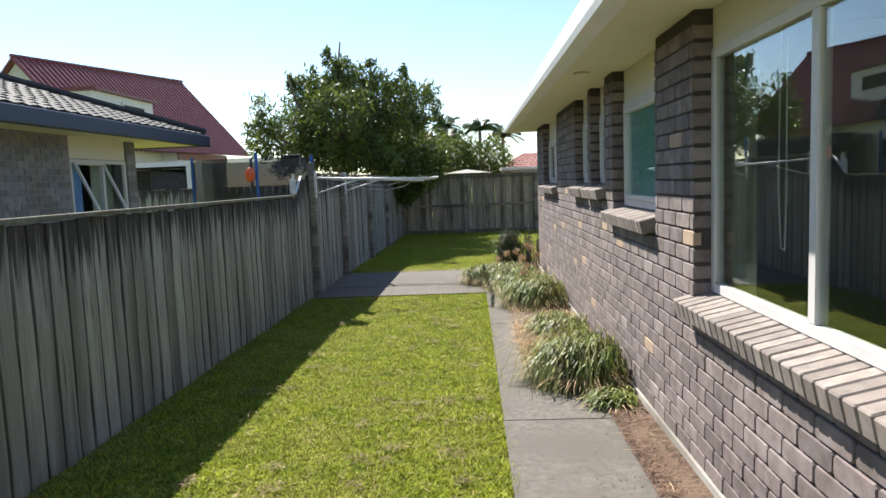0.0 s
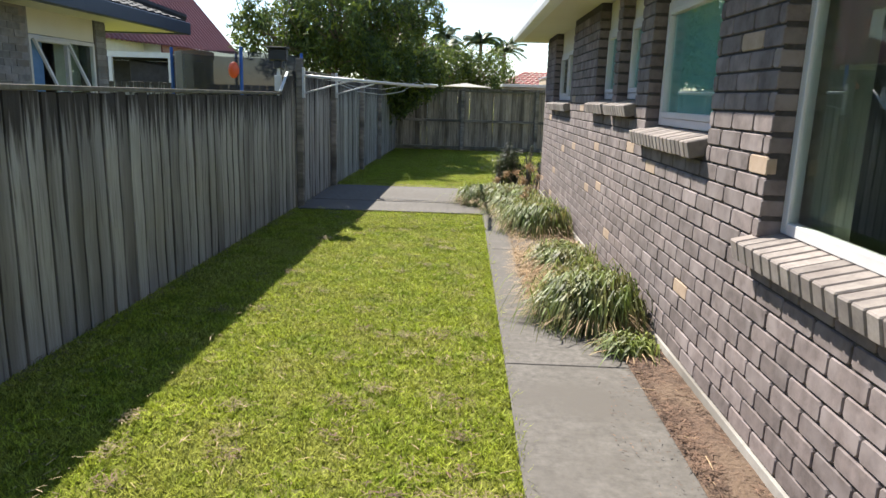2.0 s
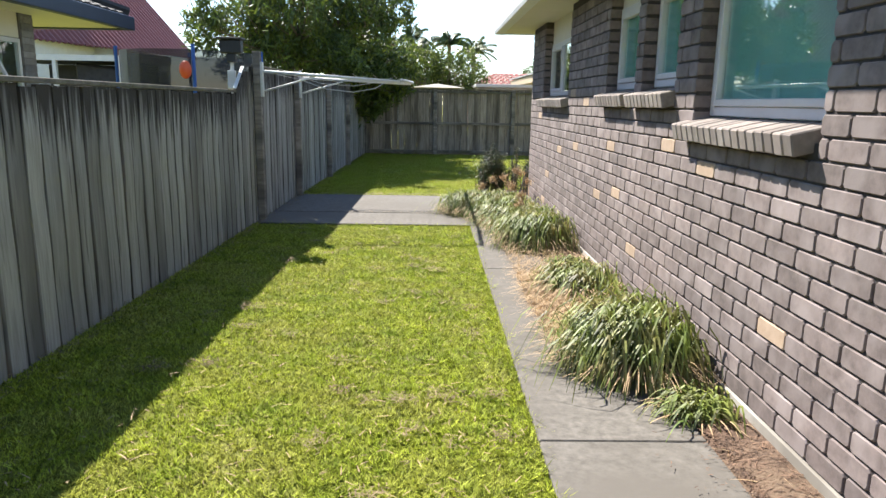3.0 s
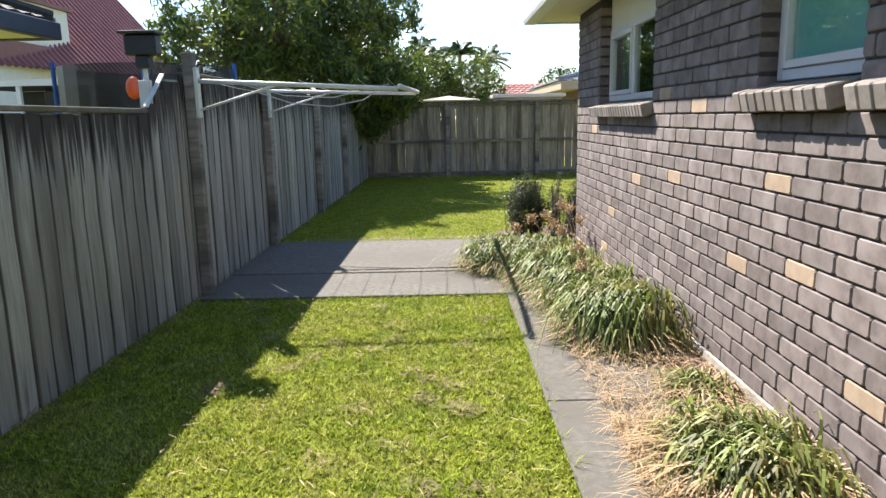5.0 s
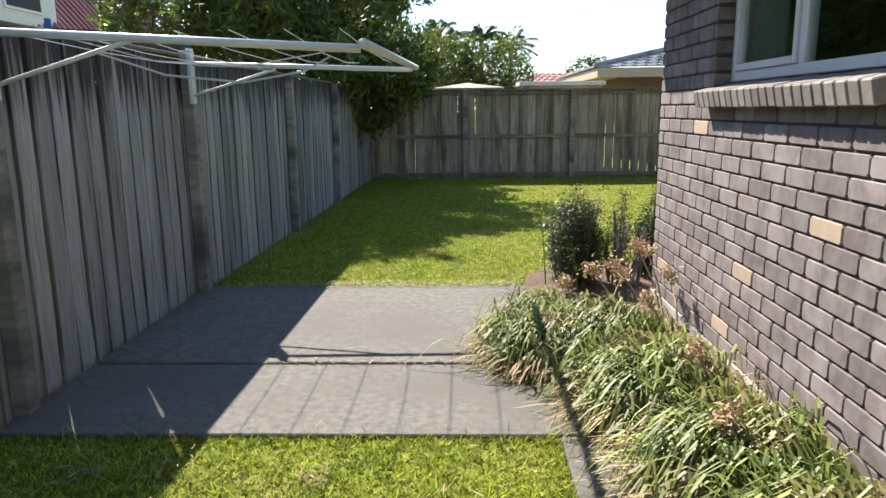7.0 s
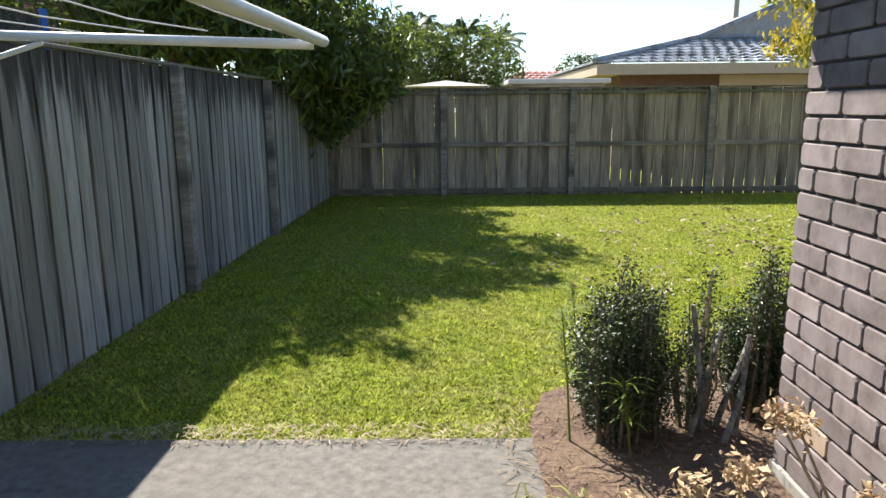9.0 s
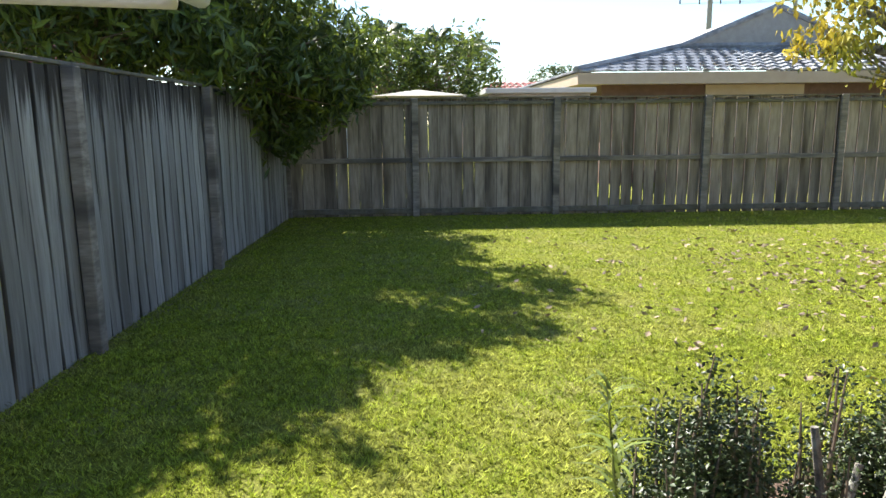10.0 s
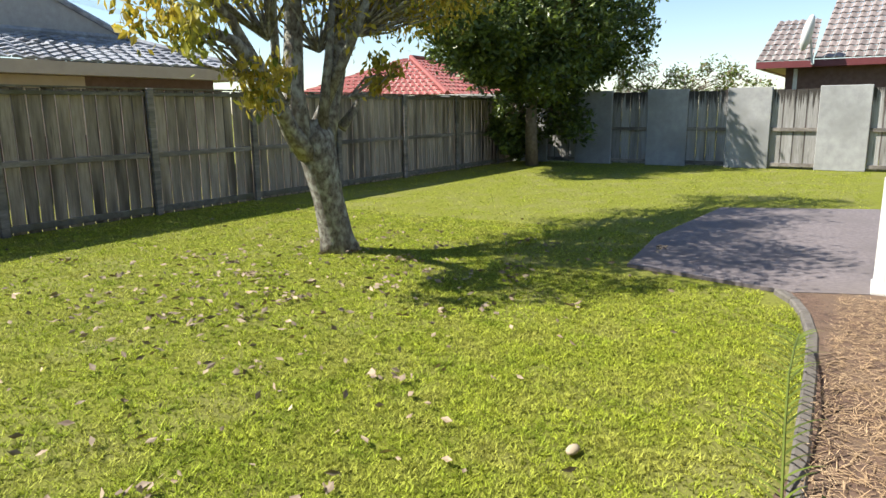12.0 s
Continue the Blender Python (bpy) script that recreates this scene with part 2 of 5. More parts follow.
M_PALE2 = mat("weathered_board", (0.25, 0.205, 0.16), (0.45, 0.38, 0.31), 9, 0.92, 0.5, stretch=(3, 3, 0.35), c=(0.10, 0.08, 0.06), big=1.4, spread=0.22, dist=0.006)
streaks(M_PALE2, (0.06, 0.05, 0.04), 0.9, 1.6)
streaks(M_PALE, (0.05, 0.043, 0.036), 0.72, 1.04)
M_NET = bpy.data.materials.new("dark_net")
M_NET.use_nodes = True
_n, _l = M_NET.node_tree.nodes, M_NET.node_tree.links
_tr, _mx = _n.new("ShaderNodeBsdfTransparent"), _n.new("ShaderNodeMixShader")
_mx.inputs[0].default_value = 0.80
_n["Principled BSDF"].inputs["Base Color"].default_value = (0.02, 0.02, 0.022, 1)
_l.new(_tr.outputs[0], _mx.inputs[1])
_l.new(_n["Principled BSDF"].outputs[0], _mx.inputs[2])
_l.new(_mx.outputs[0], _n["Material Output"].inputs["Surface"])

# ---- mesh helpers ----


def box(bm, x0, x1, y0, y1, z0, z1, m=None):
    vs = [Vector((x, y, z)) for x in (x0, x1) for y in (y0, y1) for z in (z0, z1)]
    if m:
        vs = [m @ v for v in vs]
    v = [bm.verts.new(p) for p in vs]
    for f in ((0, 1, 3, 2), (4, 6, 7, 5), (0, 4, 5, 1), (2, 3, 7, 6), (0, 2, 6, 4), (1, 5, 7, 3)):
        bm.faces.new([v[i] for i in f])
    return v


def prism(bm, outline, axis, a, b):
    """An outline of (u, v) points carried along an axis from a to b."""
    def at(u, v, w):
        return {"x": (w, u, v), "y": (u, w, v), "z": (u, v, w)}[axis]
    lo = [bm.verts.new(at(u, v, a)) for u, v in outline]
    hi = [bm.verts.new(at(u, v, b)) for u, v in outline]
    k = len(outline)
    for i in range(k):
        bm.faces.new((lo[i], lo[(i + 1) % k], hi[(i + 1) % k], hi[i]))
    bm.faces.new(lo[::-1])
    bm.faces.new(hi)


def tube(bm, pts, radii, sides=8):
    pts = [Vector(p) for p in pts]
    rings = []
    for i, p in enumerate(pts):
        d = (pts[min(i + 1, len(pts) - 1)] - pts[max(i - 1, 0)]).normalized()
        u = d.cross(Vector((0, 0, 1)) if abs(d.z) < 0.9 else Vector((1, 0, 0))).normalized()
        w = d.cross(u)
        r = radii[i] if isinstance(radii, (list, tuple)) else radii
        rings.append([bm.verts.new(p + r * (math.cos(a) * u + math.sin(a) * w)) for a in (2 * math.pi * k / sides for k in range(sides))])
    for r0, r1 in zip(rings, rings[1:]):
        for k in range(sides):
            bm.faces.new((r0[k], r0[(k + 1) % sides], r1[(k + 1) % sides], r1[k]))
    bm.faces.new(rings[0][::-1])
    bm.faces.new(rings[-1])


def to_mesh(name, bm, material, smooth=False, bevel=0.0):
    if bevel:
        bmesh.ops.bevel(bm, geom=list(bm.edges), offset=bevel, segments=1, affect="EDGES")
    bmesh.ops.recalc_face_normals(bm, faces=bm.faces)
    me = bpy.data.meshes.new(name)
    bm.to_mesh(me)
    bm.free()
    me.materials.append(material)
    if smooth:
        me.polygons.foreach_set("use_smooth", [True] * len(me.polygons))
    return me


def part(name, bm, material, parent, label="", smooth=False, bevel=0.0, kind=""):
    ob = new(name, to_mesh(name, bm, material, smooth, bevel) if isinstance(bm, bmesh.types.BMesh) else bm)
    ob.parent = parent
    return tagged(ob, label, "", "", kind)


def thing(name, label, category, group="", kind="", at=(0, 0, 0)):
    ob = new(name)
    ob.location = at
    return tagged(ob, label, category, group, kind)


def solid(name, bm, material, label, category, kind="", smooth=False, bevel=0.0, group=""):
    return tagged(new(name, to_mesh(name, bm, material, smooth, bevel)), label, category, group, kind)


def bx(*a):
    bm = bmesh.new()
    box(bm, *a)
    return bm


def soup(name, verts, faces, material, parent=None, label="", category="", kind="stuff"):
    """Many small faces of one size as one mesh."""
    verts, faces = np.asarray(verts, np.float32), np.asarray(faces, np.int32)
    me = bpy.data.meshes.new(name)
    k = faces.shape[1]
    me.vertices.add(len(verts))
    me.vertices.foreach_set("co", verts.ravel())
    me.loops.add(faces.size)
    me.loops.foreach_set("vertex_index", faces.ravel())
    me.polygons.add(len(faces))
    me.polygons.foreach_set("loop_start", np.arange(0, faces.size, k, dtype=np.int32))
    me.polygons.foreach_set("use_smooth", [False] * len(faces))
    me.update(calc_edges=True)
    me.materials.append(material)
    ob = new(name, me)
    ob.parent = parent
    return tagged(ob, label, category, "", kind)


def leaf_soup(centres, size, rng, droop=0.3, narrow=0.35):
    """Folded leaves of four points round each centre."""
    n = len(centres)
    th, el = rng.uniform(0, 2 * np.pi, n), rng.normal(-droop, 0.5, n)
    d = np.stack([np.cos(th) * np.cos(el), np.sin(th) * np.cos(el), np.sin(el)], 1)
    r = rng.normal(size=(n, 3))
    s = np.cross(d, r)
    s /= np.linalg.norm(s, axis=1, keepdims=True) + 1e-9
    ln = (size * rng.uniform(0.6, 1.3, n))[:, None]
    up = np.cross(s, d)
    a, b = centres - d * ln / 2, centres + d * ln / 2
    l = centres + s * ln * narrow / 2 + up * ln * 0.06
    q = centres - s * ln * narrow / 2 + up * ln * 0.06
    v = np.stack([a, l, b, q], 1).reshape(-1, 3)
    i = np.arange(n)[:, None] * 4
    return v, np.concatenate([i + [0, 1, 2], i + [0, 2, 3]], 0)


def ribbons(base, heading, length, lift, width, rng, seg=4, fall=1.0):
    """Arching strap leaves, one from each base point."""
    n = len(base)
    out = []
    dirs = np.stack([np.cos(heading), np.sin(heading), 0 * heading], 1)
    side = np.stack([-np.sin(heading), np.cos(heading), 0 * heading], 1)
    for k in range(seg + 1):
        u = k / seg
        reach = (length * (u ** 1.0) * np.cos(lift * (1 - 0.5 * u)))[:, None]
        z = length * (u * np.sin(lift) * 1.25 - fall * 1.0 * u * u * np.sin(lift))
        p = base + dirs * reach + np.stack([0 * z, 0 * z, z], 1)
        w = (width * (0.9 if k == 0 else 1.0 - 0.8 * (u ** 2.5)))[:, None] / 2
        out.append(p - side * w)
        out.append(p + side * w)
    v = np.stack(out, 1).reshape(-1, 3)
    v[:, 2] = np.maximum(v[:, 2], 0.012)
    i = np.arange(n)[:, None] * (2 * (seg + 1))
    f = np.concatenate([i + [2 * k, 2 * k + 1, 2 * k + 3, 2 * k + 2] for k in range(seg)], 0)
    return v, f


# ---- ground ----
bm = bmesh.new()
bmesh.ops.create_grid(bm, x_segments=2, y_segments=2, size=400)
ground = solid("ground", bm, M_LAWN, "mown green lawn earth running out past the fences", "ground", "structure")

WALL, CORNER, SOFFIT = 1.134, 11.50, 2.40


def fence_x(y):
    return -2.50 + 0.02 * y


def slab(name, x0, x1, y0, y1, top, label, m=M_CONC, drop=0.12):
    bm = bmesh.new()
    box(bm, x0, x1, y0, y1, top - drop, top)
    return solid(name, bm, m, label, "paving", "structure", bevel=0.006)


for i, (y0, y1) in enumerate(((-3.0, -0.6), (-0.594, 1.6), (1.606, 4.15), (4.156, 7.2), (7.206, 9.29))):
    slab("path", 0.17, 0.88, y0, y1, 0.022, "worn grey concrete garden path beside the lawn")
slab("paving", fence_x(9.4) + 0.06, 0.62, 9.30, 10.12, 0.024, "cracked grey concrete slab across the lawn by the fence")
slab("paving", fence_x(9.4) + 0.06, 0.40, 10.145, 11.80, 0.026, "cracked grey concrete slab across the lawn by the fence")

bed = bmesh.new()
rb = random.Random(4)
prev = None
ys = [-3 + 0.25 * i for i in range(61)]
rows_ = []
for y in ys:
    rows_.append([bed.verts.new((x, y, z)) for x, z in ((0.86, 0.006), (0.93, 0.03 + rb.uniform(0, 0.02)), (1.03, 0.045 + rb.uniform(0, 0.02)), (1.16, 0.035))])
for a, b in zip(rows_, rows_[1:]):
    for k in range(3):
        bed.faces.new((a[k], a[k + 1], b[k + 1], b[k]))
solid("garden_bed", bed, M_SOIL, "dry brown soil bed along the brick wall", "garden bed", "structure", smooth=True)
bed = bmesh.new()
pts = [(0.24, 11.9), (0.24, 11.3), (-0.1, 10.9), (-0.2, 10.35), (0.1, 10.0), (0.3, 9.3), (1.16, 9.3), (1.16, 11.56), (3.0, 11.56), (6.2, 11.56), (5.85, 12.42), (5.2, 12.25), (4.2, 12.15), (3.0, 12.12), (2.0, 12.35), (1.4, 12.6), (0.7, 12.5), (0.35, 12.25)]
vs = [bed.verts.new((x, y, 0.034)) for x, y in pts]
bed.faces.new(vs)
solid("garden_bed", bed, M_SOIL, "dry reddish brown soil bed at the house corner", "garden bed", "structure")

# patio and kerb
bm = bmesh.new()
prism(bm, [(5.9, 12.4), (6.25, 13.8), (7.8, 13.95), (10.42, 13.75), (10.9, 12.6), (11.2, 11.9), (11.2, 9.0), (6.1, 9.0), (6.1, 11.9)], "z", -0.08, 0.03)
solid("patio", bm, M_PATIO, "grey concrete patio slab on the far lawn beside the house", "paving", "structure")
kerb_pts = [(2.6, 12.1), (3.3, 12.13), (4.1, 12.16), (4.8, 12.2), (5.3, 12.28), (5.65, 12.38), (5.9, 12.52)]
for a, b in zip(kerb_pts, kerb_pts[1:]):
    bm = bmesh.new()
    d = Vector((b[0] - a[0], b[1] - a[1], 0))
    m = Matrix.Translation((a[0], a[1], 0)) @ Matrix.Rotation(math.atan2(d.y, d.x), 4, "Z")
    box(bm, 0.004, d.length - 0.004, -0.035, 0.035, -0.05, 0.045, m)
    solid("kerb", bm, M_CONC, "grey concrete garden edging between lawn and bed", "garden edging", "structure", bevel=0.012)

# ---- our house ----
wall = thing("wall_west", "grey-brown brick house wall with a concrete footing", "wall", kind="structure")
HOLES = [(0.20, 3.33, 0.90), (4.06, 5.33, 1.27), (5.66, 6.33, 1.445), (6.49, 7.29, 1.445), (8.88, 10.50, 1.425)]
TOPS = [2.20, 2.15, 2.15, 2.15, 2.12]
bm = bmesh.new()
edge = -4.0
for (a, b, z) in HOLES:
    box(bm, WALL + 0.009, WALL + 0.11, edge + (0.004 if edge > -4 else 0), a - 0.004, 0.0, SOFFIT)
    box(bm, WALL + 0.009, WALL + 0.11, a - 0.004, b + 0.004, 0.0, z)
    edge = b
box(bm, WALL + 0.009, WALL + 0.11, edge + 0.004, CORNER - 0.009, 0.0, SOFFIT)
part("mortar", bm, M_MORTAR, wall)
part("footing", bx(WALL - 0.012, WALL + 0.008, -4, CORNER, 0.0, 0.085), M_FOUND, wall, "pale concrete footing", bevel=0.003)

body = bmesh.new()
box(body, WALL + 0.02, 6.0, CORNER - 0.10, CORNER - 0.009, 0, SOFFIT)
box(body, 5.9, 6.0, -4, CORNER - 0.10, 0, SOFFIT)
box(body, WALL + 0.02, 5.9, -4.1, -4.0, 0, SOFFIT)
solid("wall_north", body, M_MORTAR, "mortar-backed brick end walls of the house", "wall", "structure")
solid("floor", bx(WALL + 0.12, 5.9, -4, CORNER - 0.10, 0.25, 0.33), M_CARPET, "dark carpeted floor inside the house", "floor", "structure")
solid("wall_inner", bx(4.2, 4.3, -4, CORNER - 0.10, 0.33, SOFFIT), M_ROOM, "pale plaster wall inside the house", "wall", "structure")
solid("ceiling", bx(WALL + 0.12, 5.9, -4, CORNER - 0.10, SOFFIT + 0.004, SOFFIT + 0.05), M_ROOM, "pale ceiling inside the house", "ceiling", "structure")
for y in (3.75, 5.45, 8.2):
    solid("partition", bx(WALL + 0.12, 4.19, y, y + 0.08, 0.33, SOFFIT), M_ROOM, "pale plaster partition inside the house", "wall", "structure")

roof = thing("roof", "low tiled roof with cream soffit and white gutter", "roof", kind="structure")
EX, EY = 0.755, 12.00
bm = bmesh.new()
box(bm, EX, WALL + 0.11, -4.2, EY, SOFFIT, SOFFIT + 0.012)
box(bm, WALL + 0.11, 6.5, CORNER - 0.1, EY, SOFFIT, SOFFIT + 0.012)
part("soffit", bm, M_CREAM, roof, "cream painted soffit")
G = [(EX - u, SOFFIT + v) for u, v in ((0.13, 0.03), (0.118, -0.008), (0.002, -0.012), (0.002, 0.14), (0.012, 0.14), (0.02, 0.03), (0.095, 0.03), (0.104, 0.06), (0.104, 0.085), (0.118, 0.09), (0.118, 0.13), (0.13, 0.135))]
bm = bmesh.new()
prism(bm, G, "y", -4.2, EY + 0.12)
part("gutter", bm, M_GUTTER, roof, "white metal gutter")
bm = bmesh.new()
prism(bm, [(EY + (EX - u), v) for u, v in G], "x", EX, 6.5)
part("gutter", bm, M_GUTTER, roof, "white metal gutter")
part("fascia", bx(EX, EX + 0.02, -4.2, EY - 0.02, SOFFIT + 0.013, SOFFIT + 0.13), M_GUTTER, roof, "white fascia board")
bm = bmesh.new()
vs = [bm.verts.new(p) for p in ((EX, -4.2, 2.54), (EX, EY, 2.54), (3.6, 9.2, 3.8), (3.6, -4.2, 3.8), (6.5, EY, 2.54), (6.5, -4.2, 2.54))]
bm.faces.new(vs[:4])
bm.faces.new((vs[1], vs[4], vs[2]))
bm.faces.new((vs[3], vs[2], vs[4], vs[5]))
part("roof_covering", bm, M_TILE, roof)
bm = bmesh.new()
bmesh.ops.create_cone(bm, cap_ends=True, segments=20, radius1=0.07, radius2=0.06, depth=0.02, matrix=Matrix.Translation((0.9, 5.3, SOFFIT - 0.010)))
solid("soffit_vent", bm, M_CREAM, "round cream vent in the soffit", "vent")


def rect_frame(bm, x0, x1, y0, y1, z0, z1, w):
    box(bm, x0, x1, y0, y0 + w, z0, z1)
    box(bm, x0, x1, y1 - w, y1, z0, z1)
    box(bm, x0, x1, y0 + w, y1 - w, z0, z0 + w)
    box(bm, x0, x1, y0 + w, y1 - w, z1 - w, z1)


def window(i, a, b, z0, z1, mullions, sashes, label):
    w = thing("window_%d" % i, label, "window", kind="structure")
    fx = WALL + 0.09
    bm = bmesh.new()
    rect_frame(bm, fx, fx + 0.05, a, b, z0, z1, 0.05)
    for y in mullions:
        box(bm, fx, fx + 0.05, y - 0.028, y + 0.028, z0 + 0.05, z1 - 0.05)
    part("window_frame", bm, M_WHITE, w, "white aluminium frame", bevel=0.004)
    edges = [a + 0.05] + [e for y in mullions for e in (y - 0.028, y + 0.028)] + [b - 0.05]
    for k in range(0, len(edges), 2):
        p, q = edges[k], edges[k + 1]
        inset = 0.0
        if k // 2 in sashes:
            s = bmesh.new()
            rect_frame(s, fx - 0.012, fx + 0.03, p + 0.002, q - 0.002, z0 + 0.052, z1 - 0.052, 0.036)
            part("sash", s, M_WHITE, w, "white opening sash", bevel=0.004)
            inset = 0.036
        g = part("pane", bx(fx + 0.014, fx + 0.019, p + inset, q - inset, z0 + 0.05 + inset, z1 - 0.05 - inset), M_GLASS, w, "clear window glass")
        g.visible_shadow = False
    part("head_panel", bx(fx + 0.01, fx + 0.04, a, b, z1 + 0.003, SOFFIT - 0.001), M_CREAM, w, "cream panel above the window")
    return w


window(1, 0.20, 3.33, 0.98, 2.20, (1.24, 2.28), (), "large white-framed window reflecting the sky, cream panel above")
window(2, 4.06, 5.33, 1.35, 2.15, (), (0,), "white-framed window with a teal blind behind")
window(3, 5.66, 6.33, 1.52, 2.15, (), (0,), "narrow white-framed window beside its twin")
window(4, 6.49, 7.29, 1.52, 2.15, (), (0,), "narrow white-framed window beside its twin")
window(5, 8.88, 10.50, 1.50, 2.12, (9.72,), (1,), "white two-light window near the house corner")


def drape(name, label, x, y0, y1, z0, z1, m, folds, depth):
    bm = bmesh.new()
    k = max(2, folds * 6)
    a = [bm.verts.new((x + depth * math.sin(i / 6 * 2 * math.pi), y0 + (y1 - y0) * i / k, z0)) for i in range(k + 1)]
    b = [bm.verts.new((x + depth * 0.8 * math.sin(i / 6 * 2 * math.pi), y0 + (y1 - y0) * i / k, z1)) for i in range(k + 1)]
    for i in range(k):
        bm.faces.new((a[i], a[i + 1], b[i + 1], b[i]))
    bmesh.ops.solidify(bm, geom=bm.faces[:], thickness=0.004)
    return solid(name, bm, m, label, "curtain", smooth=True)


drape("curtain", "pale green curtain drawn beside the large window", 1.30, 2.95, 3.45, 0.45, 2.28, M_CURTAIN, 5, 0.006)
drape("curtain", "pale green curtain beside the corner window", 1.30, 10.05, 10.6, 0.6, 2.25, M_CURTAIN, 7, 0.02)
for y0, y1, z0 in ((4.03, 5.36, 1.25), (5.60, 6.38, 1.42), (6.43, 7.34, 1.42)):
    bm = bmesh.new()
    box(bm, 1.256, 1.260, y0, y1, z0, SOFFIT - 0.06)
    box(bm, 1.262, 1.29, y0, y1, SOFFIT - 0.06, SOFFIT - 0.01)
    solid("roller_blind", bm, M_TEAL, "teal roller blind drawn down behind the window", "blind")
bm = bmesh.new()
tube(bm, [(1.36, 2.86, 2.2), (1.36, 2.87, 1.5), (1.36, 2.84, 1.25), (1.36, 2.80, 1.24), (1.36, 2.79, 1.5), (1.36, 2.80, 2.2)], 0.004, 5)
solid("blind_cord", bm, M_WHITE, "white looped blind cord hanging behind the window", "cord")


def sill(y0, y1, back, label):
    s = thing("window_sill", label, "sill", kind="structure")
    n = max(2, round((y1 - y0) / 0.079))
    step = (y1 - y0) / n
    bm = bmesh.new()
    box(bm, -0.092, 0.115, -step / 2 + 0.004, step / 2 - 0.004, -0.045, 0.045)
    me = to_mesh("sill_brick", bm, M_SILLBRICK, bevel=0.006)
    for k in range(n):
        b = part("sill_brick", me, None, s)
        b.matrix_basis = pose(WALL + 0.012, y0 + (k + 0.5) * step, back - 0.062 + rb.uniform(-0.002, 0.002), rb.uniform(-0.6, 0.6), -13, rb.uniform(-0.6, 0.6))
    bm = bmesh.new()
    box(bm, -0.082, 0.10, y0 + 0.006, y1 - 0.006, -0.04, 0.037, pose(WALL + 0.014, 0, back - 0.062, 0, -13))
    part("mortar", bm, M_MORTAR, s)


sill(0.0, 3.40, 0.975, "sloping sill of soldier bricks under the large window")
sill(4.10, 5.42, 1.34, "sloping sill of soldier bricks under the teal window")
sill(5.64, 6.45, 1.51, "short sloping brick sill under a narrow window")
sill(6.55, 7.36, 1.51, "short sloping brick sill under a narrow window")
sill(8.86, 10.58, 1.49, "sloping sill of soldier bricks under the corner window")

# ---- fences ----
paling_meshes = []


def paling_mesh(w, h, t, k, m=None):
    r = random.Random(k)
    bm = bmesh.new()
    nz = 5
    for i in range(nz + 1):
        z = h * i / nz
        dx, dy = r.uniform(-0.004, 0.004), 0 if m is None else r.uniform(-0.003, 0.003)
        q = w / 2 - (r.uniform(0.004, 0.007) if m is None else 0)
        for x, y in ((-t / 2, -w / 2), (t / 2, -q), (t / 2, q), (-t / 2, w / 2)):
            bm.verts.new((x + dx, y + dy, z + (r.uniform(-0.008, 0.0) if i == nz else 0)))
    bm.verts.ensure_lookup_table()
    v = bm.verts
    for i in range(nz):
        for j in range(4):
            bm.faces.new((v[4 * i + j], v[4 * i + (j + 1) % 4], v[4 * i + 4 + (j + 1) % 4], v[4 * i + 4 + j]))
    bm.faces.new((v[3], v[2], v[1], v[0]))
    bm.faces.new((v[4 * nz], v[4 * nz + 1], v[4 * nz + 2], v[4 * nz + 3]))
    return to_mesh("paling", bm, m or M_PALE)


rf = random.Random(11)


def top_left(y):
    if y < 8.84:
        return 1.455
    if y < 9.12:
        return 1.50 + (y - 8.84) / 0.28 * 0.18
    if y < 9.5:
        return 1.70
    return 1.755


fence_w = thing("fence_west", "weathered grey timber paling fence, low then stepping up taller", "fence", kind="structure")
low = [paling_mesh(0.1455, 1.455, 0.022, k) for k in range(6)]
high = [paling_mesh(0.1455, 1.83, 0.022, k + 20) for k in range(6)]
y, turn = -3.0, 0
while y < 20.60:
    turn += 1
    h = top_left(y)
    me = rf.choice(low if h < 1.6 else high)
    b = part("paling", me, None, fence_w)
    b.matrix_basis = pose(fence_x(y) + rf.uniform(-0.004, 0.004), y, 0.0, 0, 0, -1.1 + rf.uniform(-1.0, 1.0)) @ pose(0, 0, 0, rf.uniform(-0.3, 0.3)) @ Matrix.Diagonal((1, rf.uniform(0.95, 1.035), (h + rf.uniform(-0.012, 0.006)) / (1.455 if h < 1.6 else 1.83), 1))
    y += 0.1545


def board(parent, name, a, b, w, h, m, label=""):
    """A board from a to b, w thick across and h high."""
    a, b = Vector(a), Vector(b)
    d = b - a
    bm = bmesh.new()
    box(bm, 0, d.length, -w / 2, w / 2, -h / 2, h / 2, Matrix.Translation(a) @ Matrix.Rotation(math.atan2(d.y, d.x), 4, "Z") @ Matrix.Rotation(-math.asin(d.z / d.length), 4, "Y"))
    return part(name, bm, m, parent, label, bevel=0.004)


